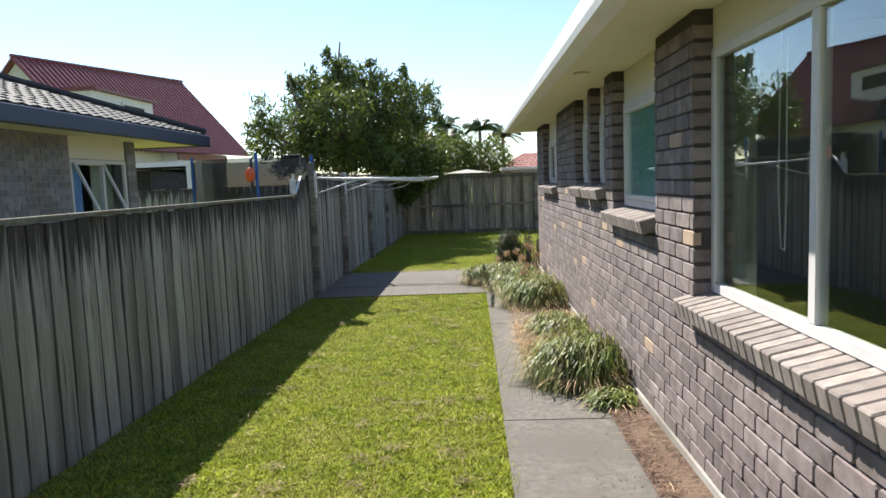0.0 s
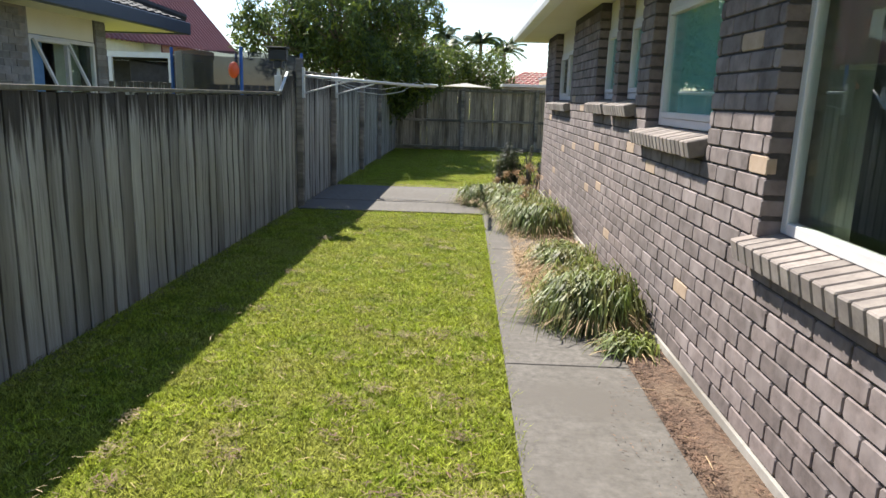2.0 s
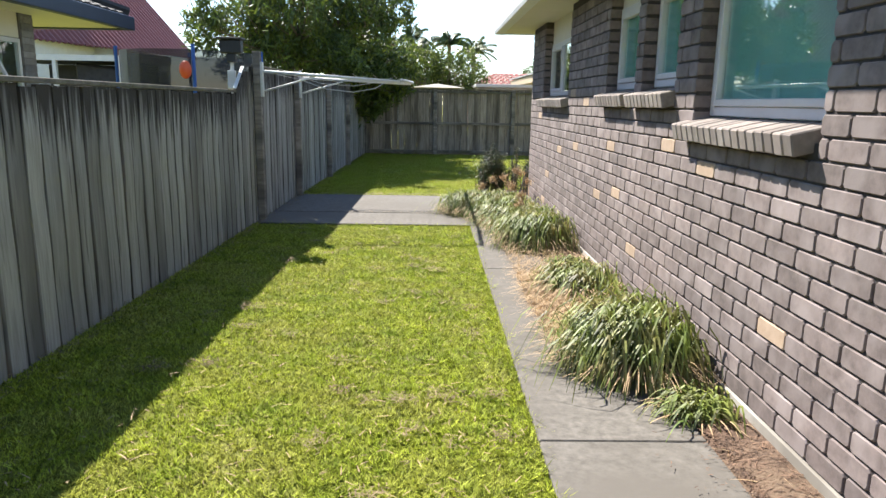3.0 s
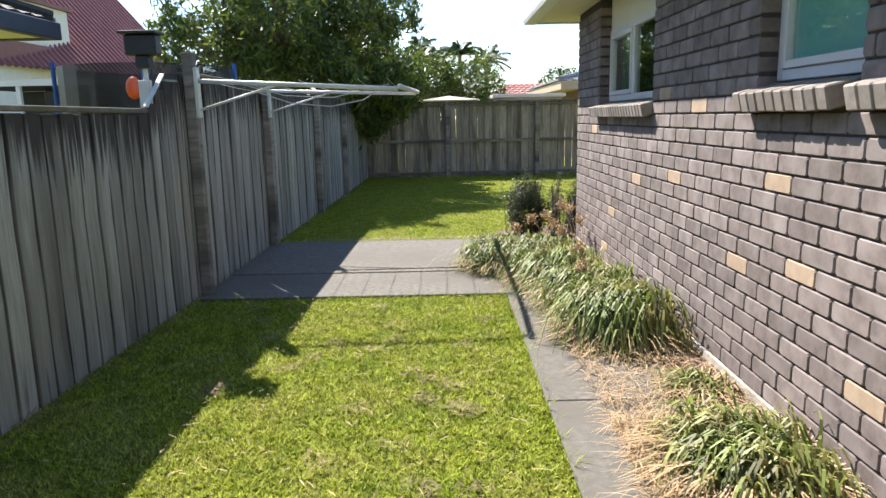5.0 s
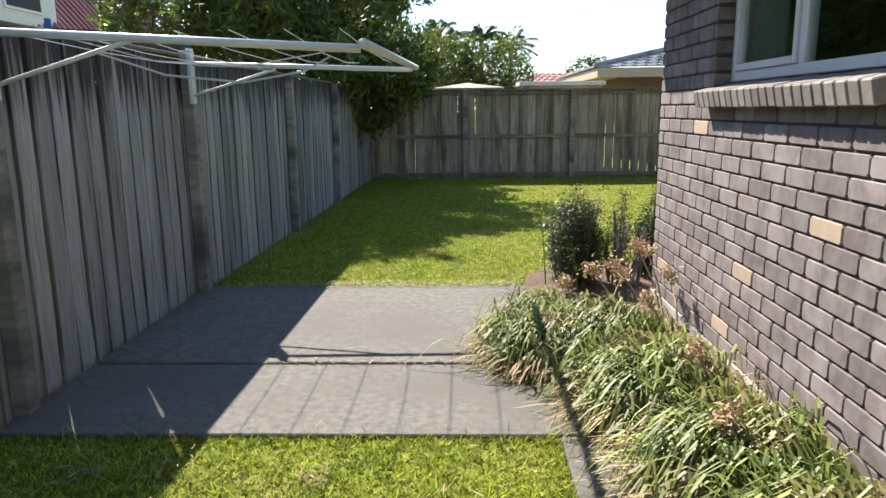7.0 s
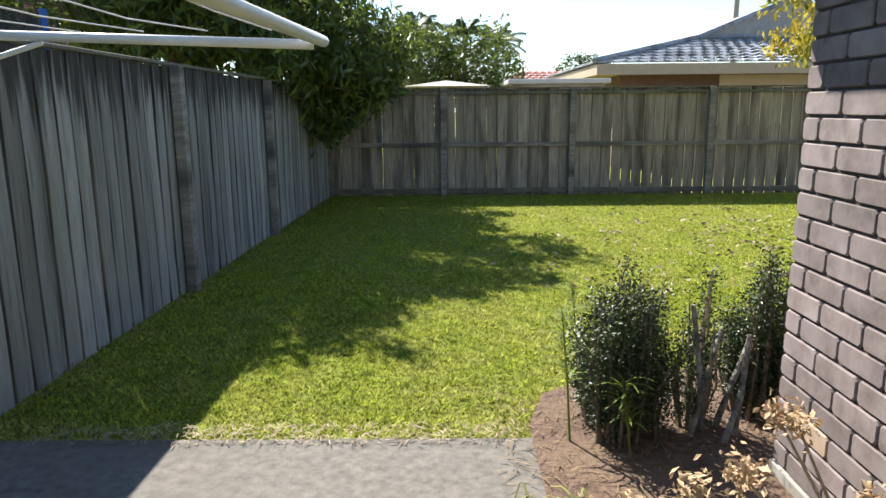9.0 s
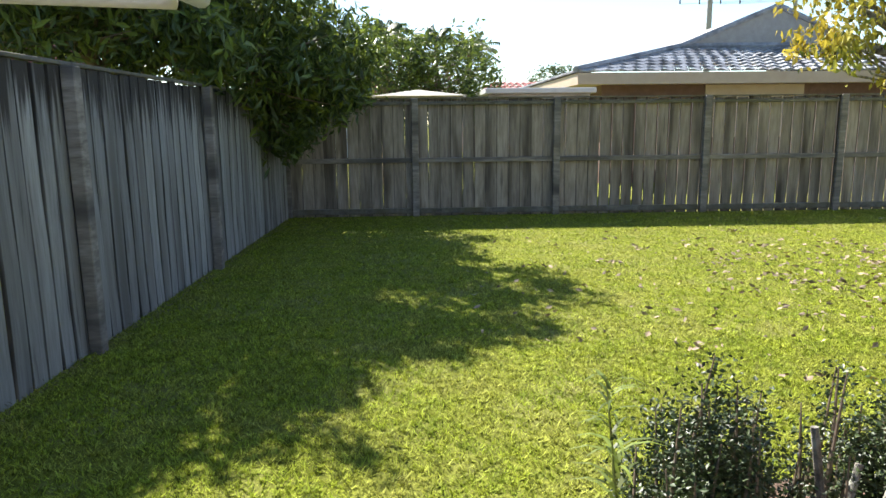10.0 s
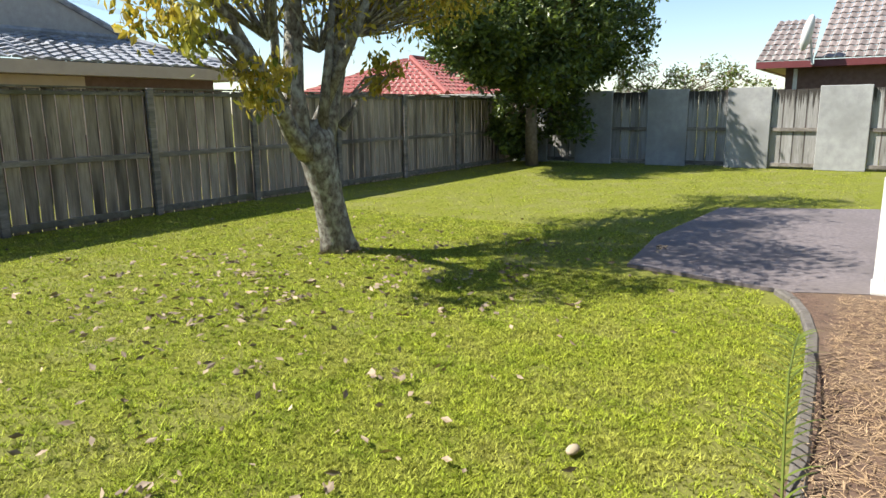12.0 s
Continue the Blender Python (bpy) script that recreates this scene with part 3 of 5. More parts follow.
board(fence_w, "cap", (fence_x(-3), -3, 1.475), (fence_x(8.8), 8.8, 1.475), 0.055, 0.03, M_CAP, "mossy dark capping board")
for y0, y1, zs in ((-3, 8.8, (0.3, 1.25)), (9.1, 20.4, (0.3, 1.5))):
    for z in zs:
        board(fence_w, "rail", (fence_x(y0) - 0.04, y0, z), (fence_x(y1) - 0.04, y1, z), 0.045, 0.09, M_RAIL)
for y in (-0.5, 2.0, 4.4, 6.7, 8.8):
    part("post", bx(fence_x(y) - 0.15, fence_x(y) - 0.065, y - 0.045, y + 0.045, -0.1, 1.44), M_RAIL, fence_w, bevel=0.005)
for y, z in ((9.52, 1.92), (11.66, 1.80), (14.4, 1.75), (16.9, 1.75)):
    part("post", bx(fence_x(y) + 0.018, fence_x(y) + 0.10, y - 0.045, y + 0.045, -0.1, z), M_RAIL, fence_w, "square weathered fence post", bevel=0.006)

board(fence_w, "cap", (fence_x(8.8) + 0.01, 8.80, 1.50), (fence_x(9.1) + 0.01, 9.12, 1.735), 0.035, 0.014, M_GALV, "pale sloping cap at the step")
board(fence_w, "cap", (fence_x(9.6), 9.58, 1.768), (fence_x(20.4), 20.4, 1.768), 0.05, 0.025, M_CAP, "mossy dark capping board")
BY = 20.52
fence_n = thing("fence_north", "weathered grey paling fence with posts and rails facing the lawn", "fence", kind="structure")
bm_meshes = [paling_mesh(0.160, 1.735, 0.018, k + 40, M_PALE2) for k in range(6)]
x = -2.3
while x < 17.7:
    b = part("paling", rf.choice(bm_meshes), None, fence_n)
    b.matrix_basis = pose(x, BY + 0.055, 0.0, rf.uniform(-0.3, 0.3), 0, 90 + rf.uniform(-0.8, 0.8)) @ Matrix.Diagonal((1, rf.uniform(1.05, 1.075) if x < 2.5 else rf.uniform(0.955, 0.99), 1 + rf.uniform(-0.006, 0.006), 1))
    x += 0.172
posts = [-2.08, -0.17, 1.94, 4.2, 6.27, 8.12, 10.2, 12.35, 14.5, 16.6]
for p in posts:
    part("post", bx(p - 0.05, p + 0.05, BY - 0.055, BY + 0.0, -0.1, 1.75), M_RAIL, fence_n, "square weathered fence post", bevel=0.006)
for a, b in zip(posts, posts[1:] + [17.7]):
    for z, h in ((0.84, 0.07), (0.08, 0.08), (1.67, 0.05)):
        part("rail", bx(a + 0.052, b - 0.052, BY - 0.012, BY + 0.044, z - h / 2, z + h / 2), M_CAP if z != 0.84 else M_RAIL, fence_n, bevel=0.004)
part("cap", bx(-2.3, 17.7, BY - 0.02, BY + 0.07, 1.735, 1.755), M_CAP, fence_n, "mossy dark capping board")

# east wall of rendered piers with timber between
EW = 17.8
wall_e = thing("wall_east", "rendered grey masonry piers with weathered timber panels between", "wall", kind="structure")
cuts = [23.0, 19.62, 18.8, 17.83, 16.92, 15.95, 15.04, 14.09, 13.13, 12.13, 11.2, 10.2, 9.2]
for i, (a, b) in enumerate(zip(cuts, cuts[1:])):
    if i % 2 == 0:
        part("pier", bx(EW, EW + 0.2, b, a, 0, 1.86), M_CONCWALL, wall_e, "smooth grey rendered pier", bevel=0.01)
    else:
        k = 4
        st = (a - b) / k
        for j in range(k):
            part("board", bx(EW + 0.10, EW + 0.12, b + j * st + 0.004, b + (j + 1) * st - 0.004, 0.03, 1.80 + rf.uniform(-0.01, 0.01)), M_PALE, wall_e, "weathered timber board")
        for z in (0.9, 0.1):
            part("rail", bx(EW + 0.05, EW + 0.098, b + 0.002, a - 0.002, z - 0.04, z + 0.04), M_RAIL, wall_e, "timber rail")

# ---- clothesline ----
line = thing("clothesline", "white folding clothesline on the fence, opened out flat", "clothesline")
CX, CF, CG, CZ = fence_x(9.5) + 0.10, -0.65, -0.585, 1.645
bm = bmesh.new()
tube(bm, [(CX, 9.5, CZ + 0.06), (CF, 9.5, CZ - 0.03)], 0.018, 10)
part("arm", bm, M_GALV, line, "white steel arm", smooth=True)
bm = bmesh.new()
tube(bm, [(fence_x(11.58) + 0.10, 11.58, CZ + 0.06), (CG, 11.58, CZ)], 0.018, 10)
part("arm", bm, M_GALV, line, "white steel arm", smooth=True)
bm = bmesh.new()
tube(bm, [(CF + 0.02, 9.44, CZ - 0.015), (CG + 0.02, 11.68, CZ + 0.02)], 0.021, 10)
part("front_bar", bm, M_GALV, line, "white steel front bar", smooth=True)
for y in (9.5, 11.58):
    fx = fence_x(y) + 0.10
    part("bracket", bx(fx + 0.002, fx + 0.03, y - 0.035, y + 0.035, CZ - 0.22, CZ + 0.16), M_GALV, line, "white wall bracket", bevel=0.004)
    bm = bmesh.new()
    tube(bm, [(fx + 0.03, y, CZ - 0.16), (fx + 0.62, y, CZ + 0.015)], 0.010, 8)
    part("brace", bm, M_GALV, line, "thin steel brace", smooth=True)
for k in range(7):
    xx = CX + 0.12 + k * (CF - CX - 0.2) / 6
    bm = bmesh.new()
    sag = 0.006 + 0.008 * (k % 3)
    tube(bm, [(xx, 9.5, CZ + 0.05), (xx + 0.01, 10.2, CZ + 0.035 - sag), (xx + 0.02, 10.9, CZ + 0.03 - sag), (xx, 11.58, CZ + 0.05)], 0.0025, 4)
    part("line", bm, M_WIRE, line, "thin slack washing line")
bm = bmesh.new()
for dx, dz in ((0.05, 0.0),):
    tube(bm, [(-1.95 + dx, 9.51, CZ + 0.04), (-1.6 + dx, 9.62, CZ - 0.06 + dz), (-1.25 + dx, 9.72, CZ - 0.08 + dz), (-0.95 + dx, 9.85, CZ - 0.02 + dz), (-0.8 + dx, 9.95, CZ + 0.03)], 0.003, 4)
tube(bm, [(-1.75, 9.52, CZ - 0.03), (-1.5, 9.6, CZ - 0.12), (-1.2, 9.7, CZ - 0.15), (-0.95, 9.8, CZ - 0.10), (-0.85, 9.9, CZ - 0.03)], 0.005, 5)
part("loose_line", bm, M_WIRE, line, "loose hanging loop of line")

# floodlight on a pole behind the fence
fl = thing("floodlight", "black floodlight box on a thin pale pole behind the fence", "floodlight", at=(-2.40, 9.06, 0.0))
bm = bmesh.new()
tube(bm, [(0, 0, 0), (0, 0, 1.84)], 0.02, 8)
part("pole", bm, M_GALV, fl, "thin pale pole")
part("lamp_box", bx(-0.11, 0.11, -0.06, 0.06, 1.86, 2.0), M_BLACK, fl, "black lamp housing", bevel=0.012)
part("bracket", bx(-0.045, 0.045, -0.05, 0.05, 1.77, 1.858), M_BLACK, fl, "black swivel bracket", bevel=0.008)
part("mount", bx(-0.04, 0.04, -0.05, 0.0, 1.50, 1.69), M_GALV, fl, "pale mounting plate", bevel=0.005)
part("visor", bx(-0.13, 0.13, -0.10, 0.08, 2.002, 2.022), M_BLACK, fl, "black visor", bevel=0.004)

# ---- left neighbour ----
NX, NE = -5.55, -5.0
nb = thing("neighbour_house", "grey brick bungalow with a navy gutter and dark tiled roof", "house")
bm = bmesh.new()
box(bm, NX - 6, NX, -3, 5.80, 0, 2.42)
box(bm, NX - 6, NX, 5.80, 7.44, 0, 1.0)
box(bm, NX - 6, NX - 3.0, 5.80, 7.44, 1.0, 2.42)
box(bm, NX - 6, NX, 7.44, 9.19, 0, 2.42)
box(bm, NX - 6, NX, 9.19, 10.78, 0, 1.0)
box(bm, NX - 6, NX, 10.78, 11.08, 0, 2.42)
box(bm, NX - 6, NX - 3.0, 9.19, 10.78, 1.0, 2.42)
part("wall", bm, M_GREYBRICK, nb, "grey brick wall")
bm = bmesh.new()
rn = random.Random(5)
for r in range(14):
    z = 1.18 + r * 0.0865
    if z > 2.34:
        break
    yy = 7.45 + (0.12 if r % 2 else 0)
    while yy < 9.0:
        box(bm, NX, NX + 0.012 + rn.uniform(0, 0.003), yy, yy + 0.232, z, z + 0.077)
        yy += 0.242
    for yy in (10.79,):
        box(bm, NX, NX + 0.012, yy, yy + 0.28, z, z + 0.077)
part("bricks", bm, M_GREYBRICK, nb, kind="stuff")
for y0 in (5.81, 9.20):
    part("eave_panel", bx(NX - 0.05, NX - 0.02, y0, y0 + 1.57, 2.11, 2.42), M_CREAM, nb, "cream panel above the window")
bm = bmesh.new()
rect_frame(bm, NX - 0.06, NX - 0.01, 9.20, 10.77, 1.0, 2.10, 0.05)
box(bm, NX - 0.06, NX - 0.01, 10.05, 10.11, 1.05, 2.05)
wf = part("window", bm, M_WHITE, nb, "white window frame")
part("pane", bx(NX - 0.04, NX - 0.035, 10.11, 10.72, 1.05, 2.05), M_GLASS, wf, "window glass").visible_shadow = False
bm = bmesh.new()
rect_frame(bm, NX - 0.06, NX - 0.01, 5.81, 7.43, 1.0, 2.10, 0.05)
box(bm, NX - 0.06, NX - 0.01, 6.60, 6.66, 1.05, 2.05)
wf2 = part("window", bm, M_WHITE, nb, "white window frame")
for y0, y1 in ((5.86, 6.60), (6.66, 7.38)):
    part("pane", bx(NX - 0.04, NX - 0.035, y0, y1, 1.05, 2.05), M_GLASS, wf2, "window glass").visible_shadow = False
bm = bmesh.new()
mm = Matrix.Translation((NX, 0, 2.05)) @ Matrix.Rotation(radians(-24), 4, "Y")
for bb in ((0, 0.03, 9.25, 9.29, -0.98, 0), (0, 0.03, 10.01, 10.05, -0.98, 0), (0, 0.03, 9.29, 10.01, -0.04, 0), (0, 0.03, 9.29, 10.01, -0.98, -0.94)):
    box(bm, *bb, mm)
sa = part("sash", bm, M_WHITE, wf, "white sash pushed open")
part("curtain", bx(NX - 0.25, NX - 0.24, 9.25, 9.85, 0.9, 2.3), mat("blue_cloth", (0.10, 0.22, 0.45), (0.2, 0.35, 0.6), 3, 0.9, 0), nb, "blue curtain behind the window")
part("curtain", bx(NX - 0.25, NX - 0.24, 10.12, 10.75, 0.9, 2.3), M_CURTAIN, nb, "pale curtain behind the window")
part("soffit", bx(NX - 6.5, NE, -3.5, 12.6, 2.42, 2.435), M_CREAM, nb, "cream soffit")
bm = bmesh.new()
box(bm, NE, NE + 0.12, -3.5, 12.72, 2.40, 2.60)
box(bm, NX - 6.5, NE, 12.6, 12.72, 2.40, 2.60)
part("gutter", bm, M_NAVY, nb, "navy blue gutter", bevel=0.01)


def tiled(name, a, b, c, d, m, parent, rows, cols, lift=0.03, label=""):
    """Roof tiles in courses between an eave a-b and a ridge d-c; every course laps the one below."""
    a, b, c, d = map(Vector, (a, b, c, d))
    nrm = (b - a).cross(d - a).normalized()
    if nrm.z < 0:
        nrm = -nrm
    V, F = [], []
    for r in range(rows):
        u0, u1 = r / rows, (r + 1) / rows
        p0, q0 = a.lerp(d, u0), b.lerp(c, u0)
        p1, q1 = a.lerp(d, u1), b.lerp(c, u1)
        n = max(1, round(cols * (q0 - p0).length / (b - a).length))
        for k in range(n):
            s0, s1 = k / n, (k + 0.96) / n
            lo = [p0.lerp(q0, s0 + (s1 - s0) * j / 4) + nrm * (lift + lift * 0.6 * math.sin(math.pi * j / 2)) for j in range(5)]
            hi = [p1.lerp(q1, s0 + (s1 - s0) * j / 4) + nrm * (lift * 0.6 * math.sin(math.pi * j / 2)) for j in range(5)]
            fr = [p0.lerp(q0, s0 + (s1 - s0) * j / 4) - nrm * 0.002 for j in range(5)]
            i = len(V)
            V += lo + hi + fr
            for j in range(4):
                F.append((i + j, i + j + 1, i + 6 + j, i + 5 + j))
                F.append((i + 10 + j, i + 11 + j, i + j + 1, i + j))
    return soup(name, [tuple(v) for v in V], F, m, parent, label)


tiled("roof_tiles", (NE + 0.06, -3.5, 2.62), (NE + 0.06, 12.66, 2.62), (NX - 2.9, 9.2, 3.84), (NX - 2.9, -3.5, 3.84), M_TILE, nb, 16, 60, 0.018, label="dark grey roof tiles")
tiled("roof_tiles", (NE + 0.06, 12.66, 2.62), (NX - 6.3, 12.66, 2.62), (NX - 2.95, 9.2, 3.84), (NX - 2.9, 9.2, 3.84), M_TILE, nb, 16, 24, 0.018, label="dark grey roof tiles")
bm = bmesh.new()
tube(bm, [(NE + 0.06, 12.66, 2.68), (NX - 2.9, 9.2, 3.89), (NX - 2.9, -3.5, 3.89)], 0.06, 6)
part("ridge", bm, M_TILE, nb, "dark ridge capping")

# ---- red-roofed house beyond ----
rh = thing("red_roofed_house", "white weatherboard house with a steep red corrugated roof and dormer", "house")
RY0, RY1 = 27.0, 40.0


def corrugated(name, a, b, c, d, m, parent, n, amp=0.02, label=""):
    """Ribbed sheet between an eave a-b and a ridge d-c."""
    a, b, c, d = map(Vector, (a, b, c, d))
    nrm = (b - a).cross(d - a).normalized()
    nrm = -nrm if nrm.z < 0 else nrm
    bm = bmesh.new()
    k = n * 4
    lo = [bm.verts.new(a.lerp(b, i / k) + nrm * amp * (1 if i % 4 in (1, 2) else -1)) for i in range(k + 1)]
    hi = [bm.verts.new(d.lerp(c, i / k) + nrm * amp * (1 if i % 4 in (1, 2) else -1)) for i in range(k + 1)]
    for i in range(k):
        bm.faces.new((lo[i], lo[i + 1], hi[i + 1], hi[i]))
    return part(name, bm, m, parent, label)


corrugated("roof", (-14.9, RY0, 3.4), (-12.8, RY1, 3.45), (-16.6, RY1, 7.85), (-18.04, RY0, 7.13), M_RED, rh, 40, 0.055, "red corrugated iron roof")
corrugated("roof", (-21.2, RY0, 3.4), (-20.9, RY1, 3.55), (-16.6, RY1, 7.85), (-18.04, RY0, 7.13), M_RED, rh, 40, 0.055, "red corrugated iron roof")
bm = bmesh.new()
prism(bm, [(-21.0, 0), (-15.0, 0), (-15.0, 3.45), (-18.04, 6.98), (-21.0, 3.45)], "y", RY0 + 0.3, RY0 + 6)
prism(bm, [(-20.7, 0), (-14.2, 0), (-14.2, 3.4), (-17.3, 6.6), (-20.7, 3.4)], "y", RY0 + 6.01, RY1 - 0.3)
part("wall", bm, M_WB, rh, "white weatherboard wall")
bm = bmesh.new()
for z in (1.0, 3.1):
    box(bm, -14.19, -14.13, RY0 + 6, RY1 - 0.3, z, z + 0.4)
part("band", bm, M_REDTRIM, rh, "dark red trim band")
bm = bmesh.new()
tube(bm, [(-18.04, RY0, 7.17), (-16.6, RY1, 7.89)], 0.09, 6)
part("ridge", bm, M_REDTRIM, rh, "dark red ridge")
dm = part("dormer", bx(-17.2, -15.0, 27.35, 32.5, 4.3, 5.75), M_WB, rh, "white dormer")
part("dormer_roof", bx(-17.6, -14.85, 27.2, 32.7, 5.754, 5.89), M_REDTRIM, dm, "dark red dormer roof")
bm = bmesh.new()
rect_frame(bm, -14.996, -14.93, 29.5, 31.6, 4.75, 5.5, 0.09)
bw = part("dormer_window", bm, M_WHITE, dm, "white dormer window frame")
part("pane", bx(-14.99, -14.96, 29.59, 31.51, 4.84, 5.41), M_DARKGREY, bw, "dark dormer pane")
part("apron", bx(-15.3, -14.9, 27.3, 32.7, 3.5, 4.28), M_REDTRIM, dm, "dark red band under the dormer")
for yy in (33.5, 35.5, 38.0):
    f = bmesh.new()
    rect_frame(f, -14.19, -14.12, yy, yy + 1.2, 1.7, 2.8, 0.09)
    w_ = part("window", f, M_WHITE, rh, "white window frame")
    part("pane", bx(-14.185, -14.16, yy + 0.09, yy + 1.11, 1.79, 2.71), M_DARKGREY, w_, "dark pane")

# boundary fence behind the neighbour, and the trampoline
fb = thing("far_fence", "dark weathered paling fence beyond the trampoline", "fence")
for i in range(56):
    part("paling", rf.choice(high), None, fb).matrix_basis = pose(-14 + i * 0.21, 19.5, 0, 0, 0, 90) @ Matrix.Diagonal((1, 1.3, 0.9, 1))
tp = thing("trampoline", "trampoline with blue padded poles and a dark safety net", "trampoline", at=(-4.72, 14.73, 0))
ring = [(1.21 * math.cos(a), 1.21 * math.sin(a)) for a in (radians(20) + 2 * math.pi * i / 24 for i in range(24))]
for i in range(0, 24, 6):
    x, y = ring[i]
    bm = bmesh.new()
    tube(bm, [(x * 1.04, y * 1.04, 0.0), (x * 1.04, y * 1.04, 1.0)], 0.022, 8)
    part("leg", bm, M_GALV, tp, "steel leg")
    bm = bmesh.new()
    tube(bm, [(x * 1.04, y * 1.04, 1.0), (x * 1.04, y * 1.04, 2.28)], 0.032, 8)
    part("pole", bm, M_BLUE, tp, "blue padded pole")
bm = bmesh.new()
lo = [bm.verts.new((x, y, 0.92)) for x, y in ring]
hi = [bm.verts.new((x, y, 2.20)) for x, y in ring]
for i in range(24):
    bm.faces.new((lo[i], lo[(i + 1) % 24], hi[(i + 1) % 24], hi[i]))
part("net", bm, M_NET, tp, "dark see-through safety net")
bm = bmesh.new()
tube(bm, [(x, y, 0.9) for x, y in ring + ring[:1]], 0.05, 6)
part("pad", bm, M_BLUE, tp, "blue edge pad")
bm = bmesh.new()
bm.faces.new([bm.verts.new((x * 0.97, y * 0.97, 0.88)) for x, y in ring])
part("mat", bm, M_BLACK, tp, "black jumping mat")
bm = bmesh.new()
bmesh.ops.create_uvsphere(bm, u_segments=12, v_segments=8, radius=0.10, matrix=Matrix.Translation((-4.40, 13.46, 1.86)) @ Matrix.Diagonal((1, 1, 1.5, 1)))
ho = solid("hanging_float", bm, M_ORANGE, "small bright orange float hung on the trampoline net", "float", smooth=True)

cp = thing("carport", "white-edged carport with a dark roof and pale posts behind the fence", "carport")
part("fascia", bx(-13.2, -9.12, 22.0, 22.08, 2.39, 2.55), M_WB, cp, "white fascia beam")
part("roof", bx(-13.2, -9.2, 22.09, 25.5, 2.42, 2.5), M_DARKGREY, cp, "dark roof sheet")
part("back_screen", bx(-13.0, -9.4, 25.4, 25.46, 0, 2.41), M_DARKGREY, cp, "dark back screen")
for x_ in (-13.1, -11.1, -9.24):
    part("post", bx(x_, x_ + 0.11, 22.0, 22.1, 0, 2.385), M_WB, cp, "white post")
# slant-ended block for the dark awning under the beam; no vehicle stands here
bm = bmesh.new()
prism(bm, [(-10.75, 1.4), (-9.3, 1.4), (-9.3, 1.75), (-9.6, 2.2), (-10.75, 2.36)], "y", 22.6, 24.8)
solid("covered_vehicle", bm, M_DARKGREY, "dark slant-ended awning roof under the carport beam", "vehicle", bevel=0.05)

# ---- houses to the north ----
bh = thing("back_house", "beige-trimmed house with grey roof tiles behind the fence", "house")
part("wall", bx(3.9, 11.6, 25.5, 33, 0, 2.15), M_BROWNWALL, bh, "brown brick wall")
part("window", bx(6.2, 8.4, 25.46, 25.496, 1.0, 2.14), M_BEIGE, bh, "beige panel and window")
for b in ((3.25, 12.15, 24.95, 25.03), (3.25, 3.33, 25.032, 33), (12.07, 12.15, 25.032, 33)):
    part("fascia", bx(*b, 2.14, 2.38), M_BEIGE, bh, "beige fascia and gutter")
part("soffit", bx(3.33, 12.07, 25.03, 33, 2.15, 2.17), M_BEIGE, bh, "beige soffit")
tiled("roof_tiles", (3.2, 24.95, 2.40), (12.2, 24.95, 2.40), (10.9, 27.6, 3.12), (6.4, 27.6, 3.12), M_TILEG, bh, 8, 30, 0.035, "grey concrete roof tiles")
tiled("roof_tiles", (3.2, 33, 2.40), (3.2, 24.95, 2.40), (6.4, 27.6, 3.12), (6.4, 33, 3.12), M_TILEG, bh, 8, 26, 0.035, "grey concrete roof tiles")
tiled("roof_tiles", (12.2, 24.95, 2.40), (12.2, 33, 2.40), (10.9, 33, 3.12), (10.9, 27.6, 3.12), M_TILEG, bh, 8, 26, 0.035, "grey concrete roof tiles")
bm = bmesh.new()
prism(bm, [(6.25, 3.08), (11.05, 3.08), (8.75, 4.08)], "y", 27.57, 33)
part("gablet", bm, M_POLE, bh, "grey-beige sheeted gablet")
bm = bmesh.new()
for u in (6.2, 11.1):
    tube(bm, [(u, 27.55, 3.10), (8.75, 27.55, 4.12)], 0.07, 6)
part("barge", bm, M_TILEG, bh, "grey barge capping")
bm = bmesh.new()
for a, b in (((3.2, 24.95, 2.45), (6.4, 27.6, 3.18)), ((12.2, 24.95, 2.45), (10.9, 27.6, 3.18)), ((6.4, 27.6, 3.18), (10.9, 27.6, 3.18))):
    tube(bm, [a, b], 0.075, 6)
part("hip", bm, M_TILEG, bh, "grey hip capping")

sh = thing("shed", "pale flat-topped shed just behind the back fence", "shed")
part("wall", bx(1.05, 2.72, 21.7, 23.6, 0, 1.84), M_FOUND, sh, "pale sheet wall")
part("roof", bx(0.98, 2.8, 21.6, 23.7, 1.844, 1.93), M_GALV, sh, "pale metal roof", bevel=0.01)
um = thing("shelter", "low grey peaked shelter top behind the back fence", "shelter")
bm = bmesh.new()
vs = [bm.verts.new(p) for p in ((-0.85, 21.0, 1.80), (0.65, 21.0, 1.80), (0.65, 22.4, 1.80), (-0.85, 22.4, 1.80), (-0.12, 21.7, 1.92))]
for i in range(4):
    bm.faces.new((vs[i], vs[(i + 1) % 4], vs[4]))
part("canopy", bm, M_FOUND, um, "grey peaked top")
for x_, y_ in ((-0.8, 21.05), (0.6, 21.05), (0.6, 22.35), (-0.8, 22.35)):
    part("leg", bx(x_ - 0.02, x_ + 0.02, y_ - 0.02, y_ + 0.02, 0, 1.8), M_GALV, um)

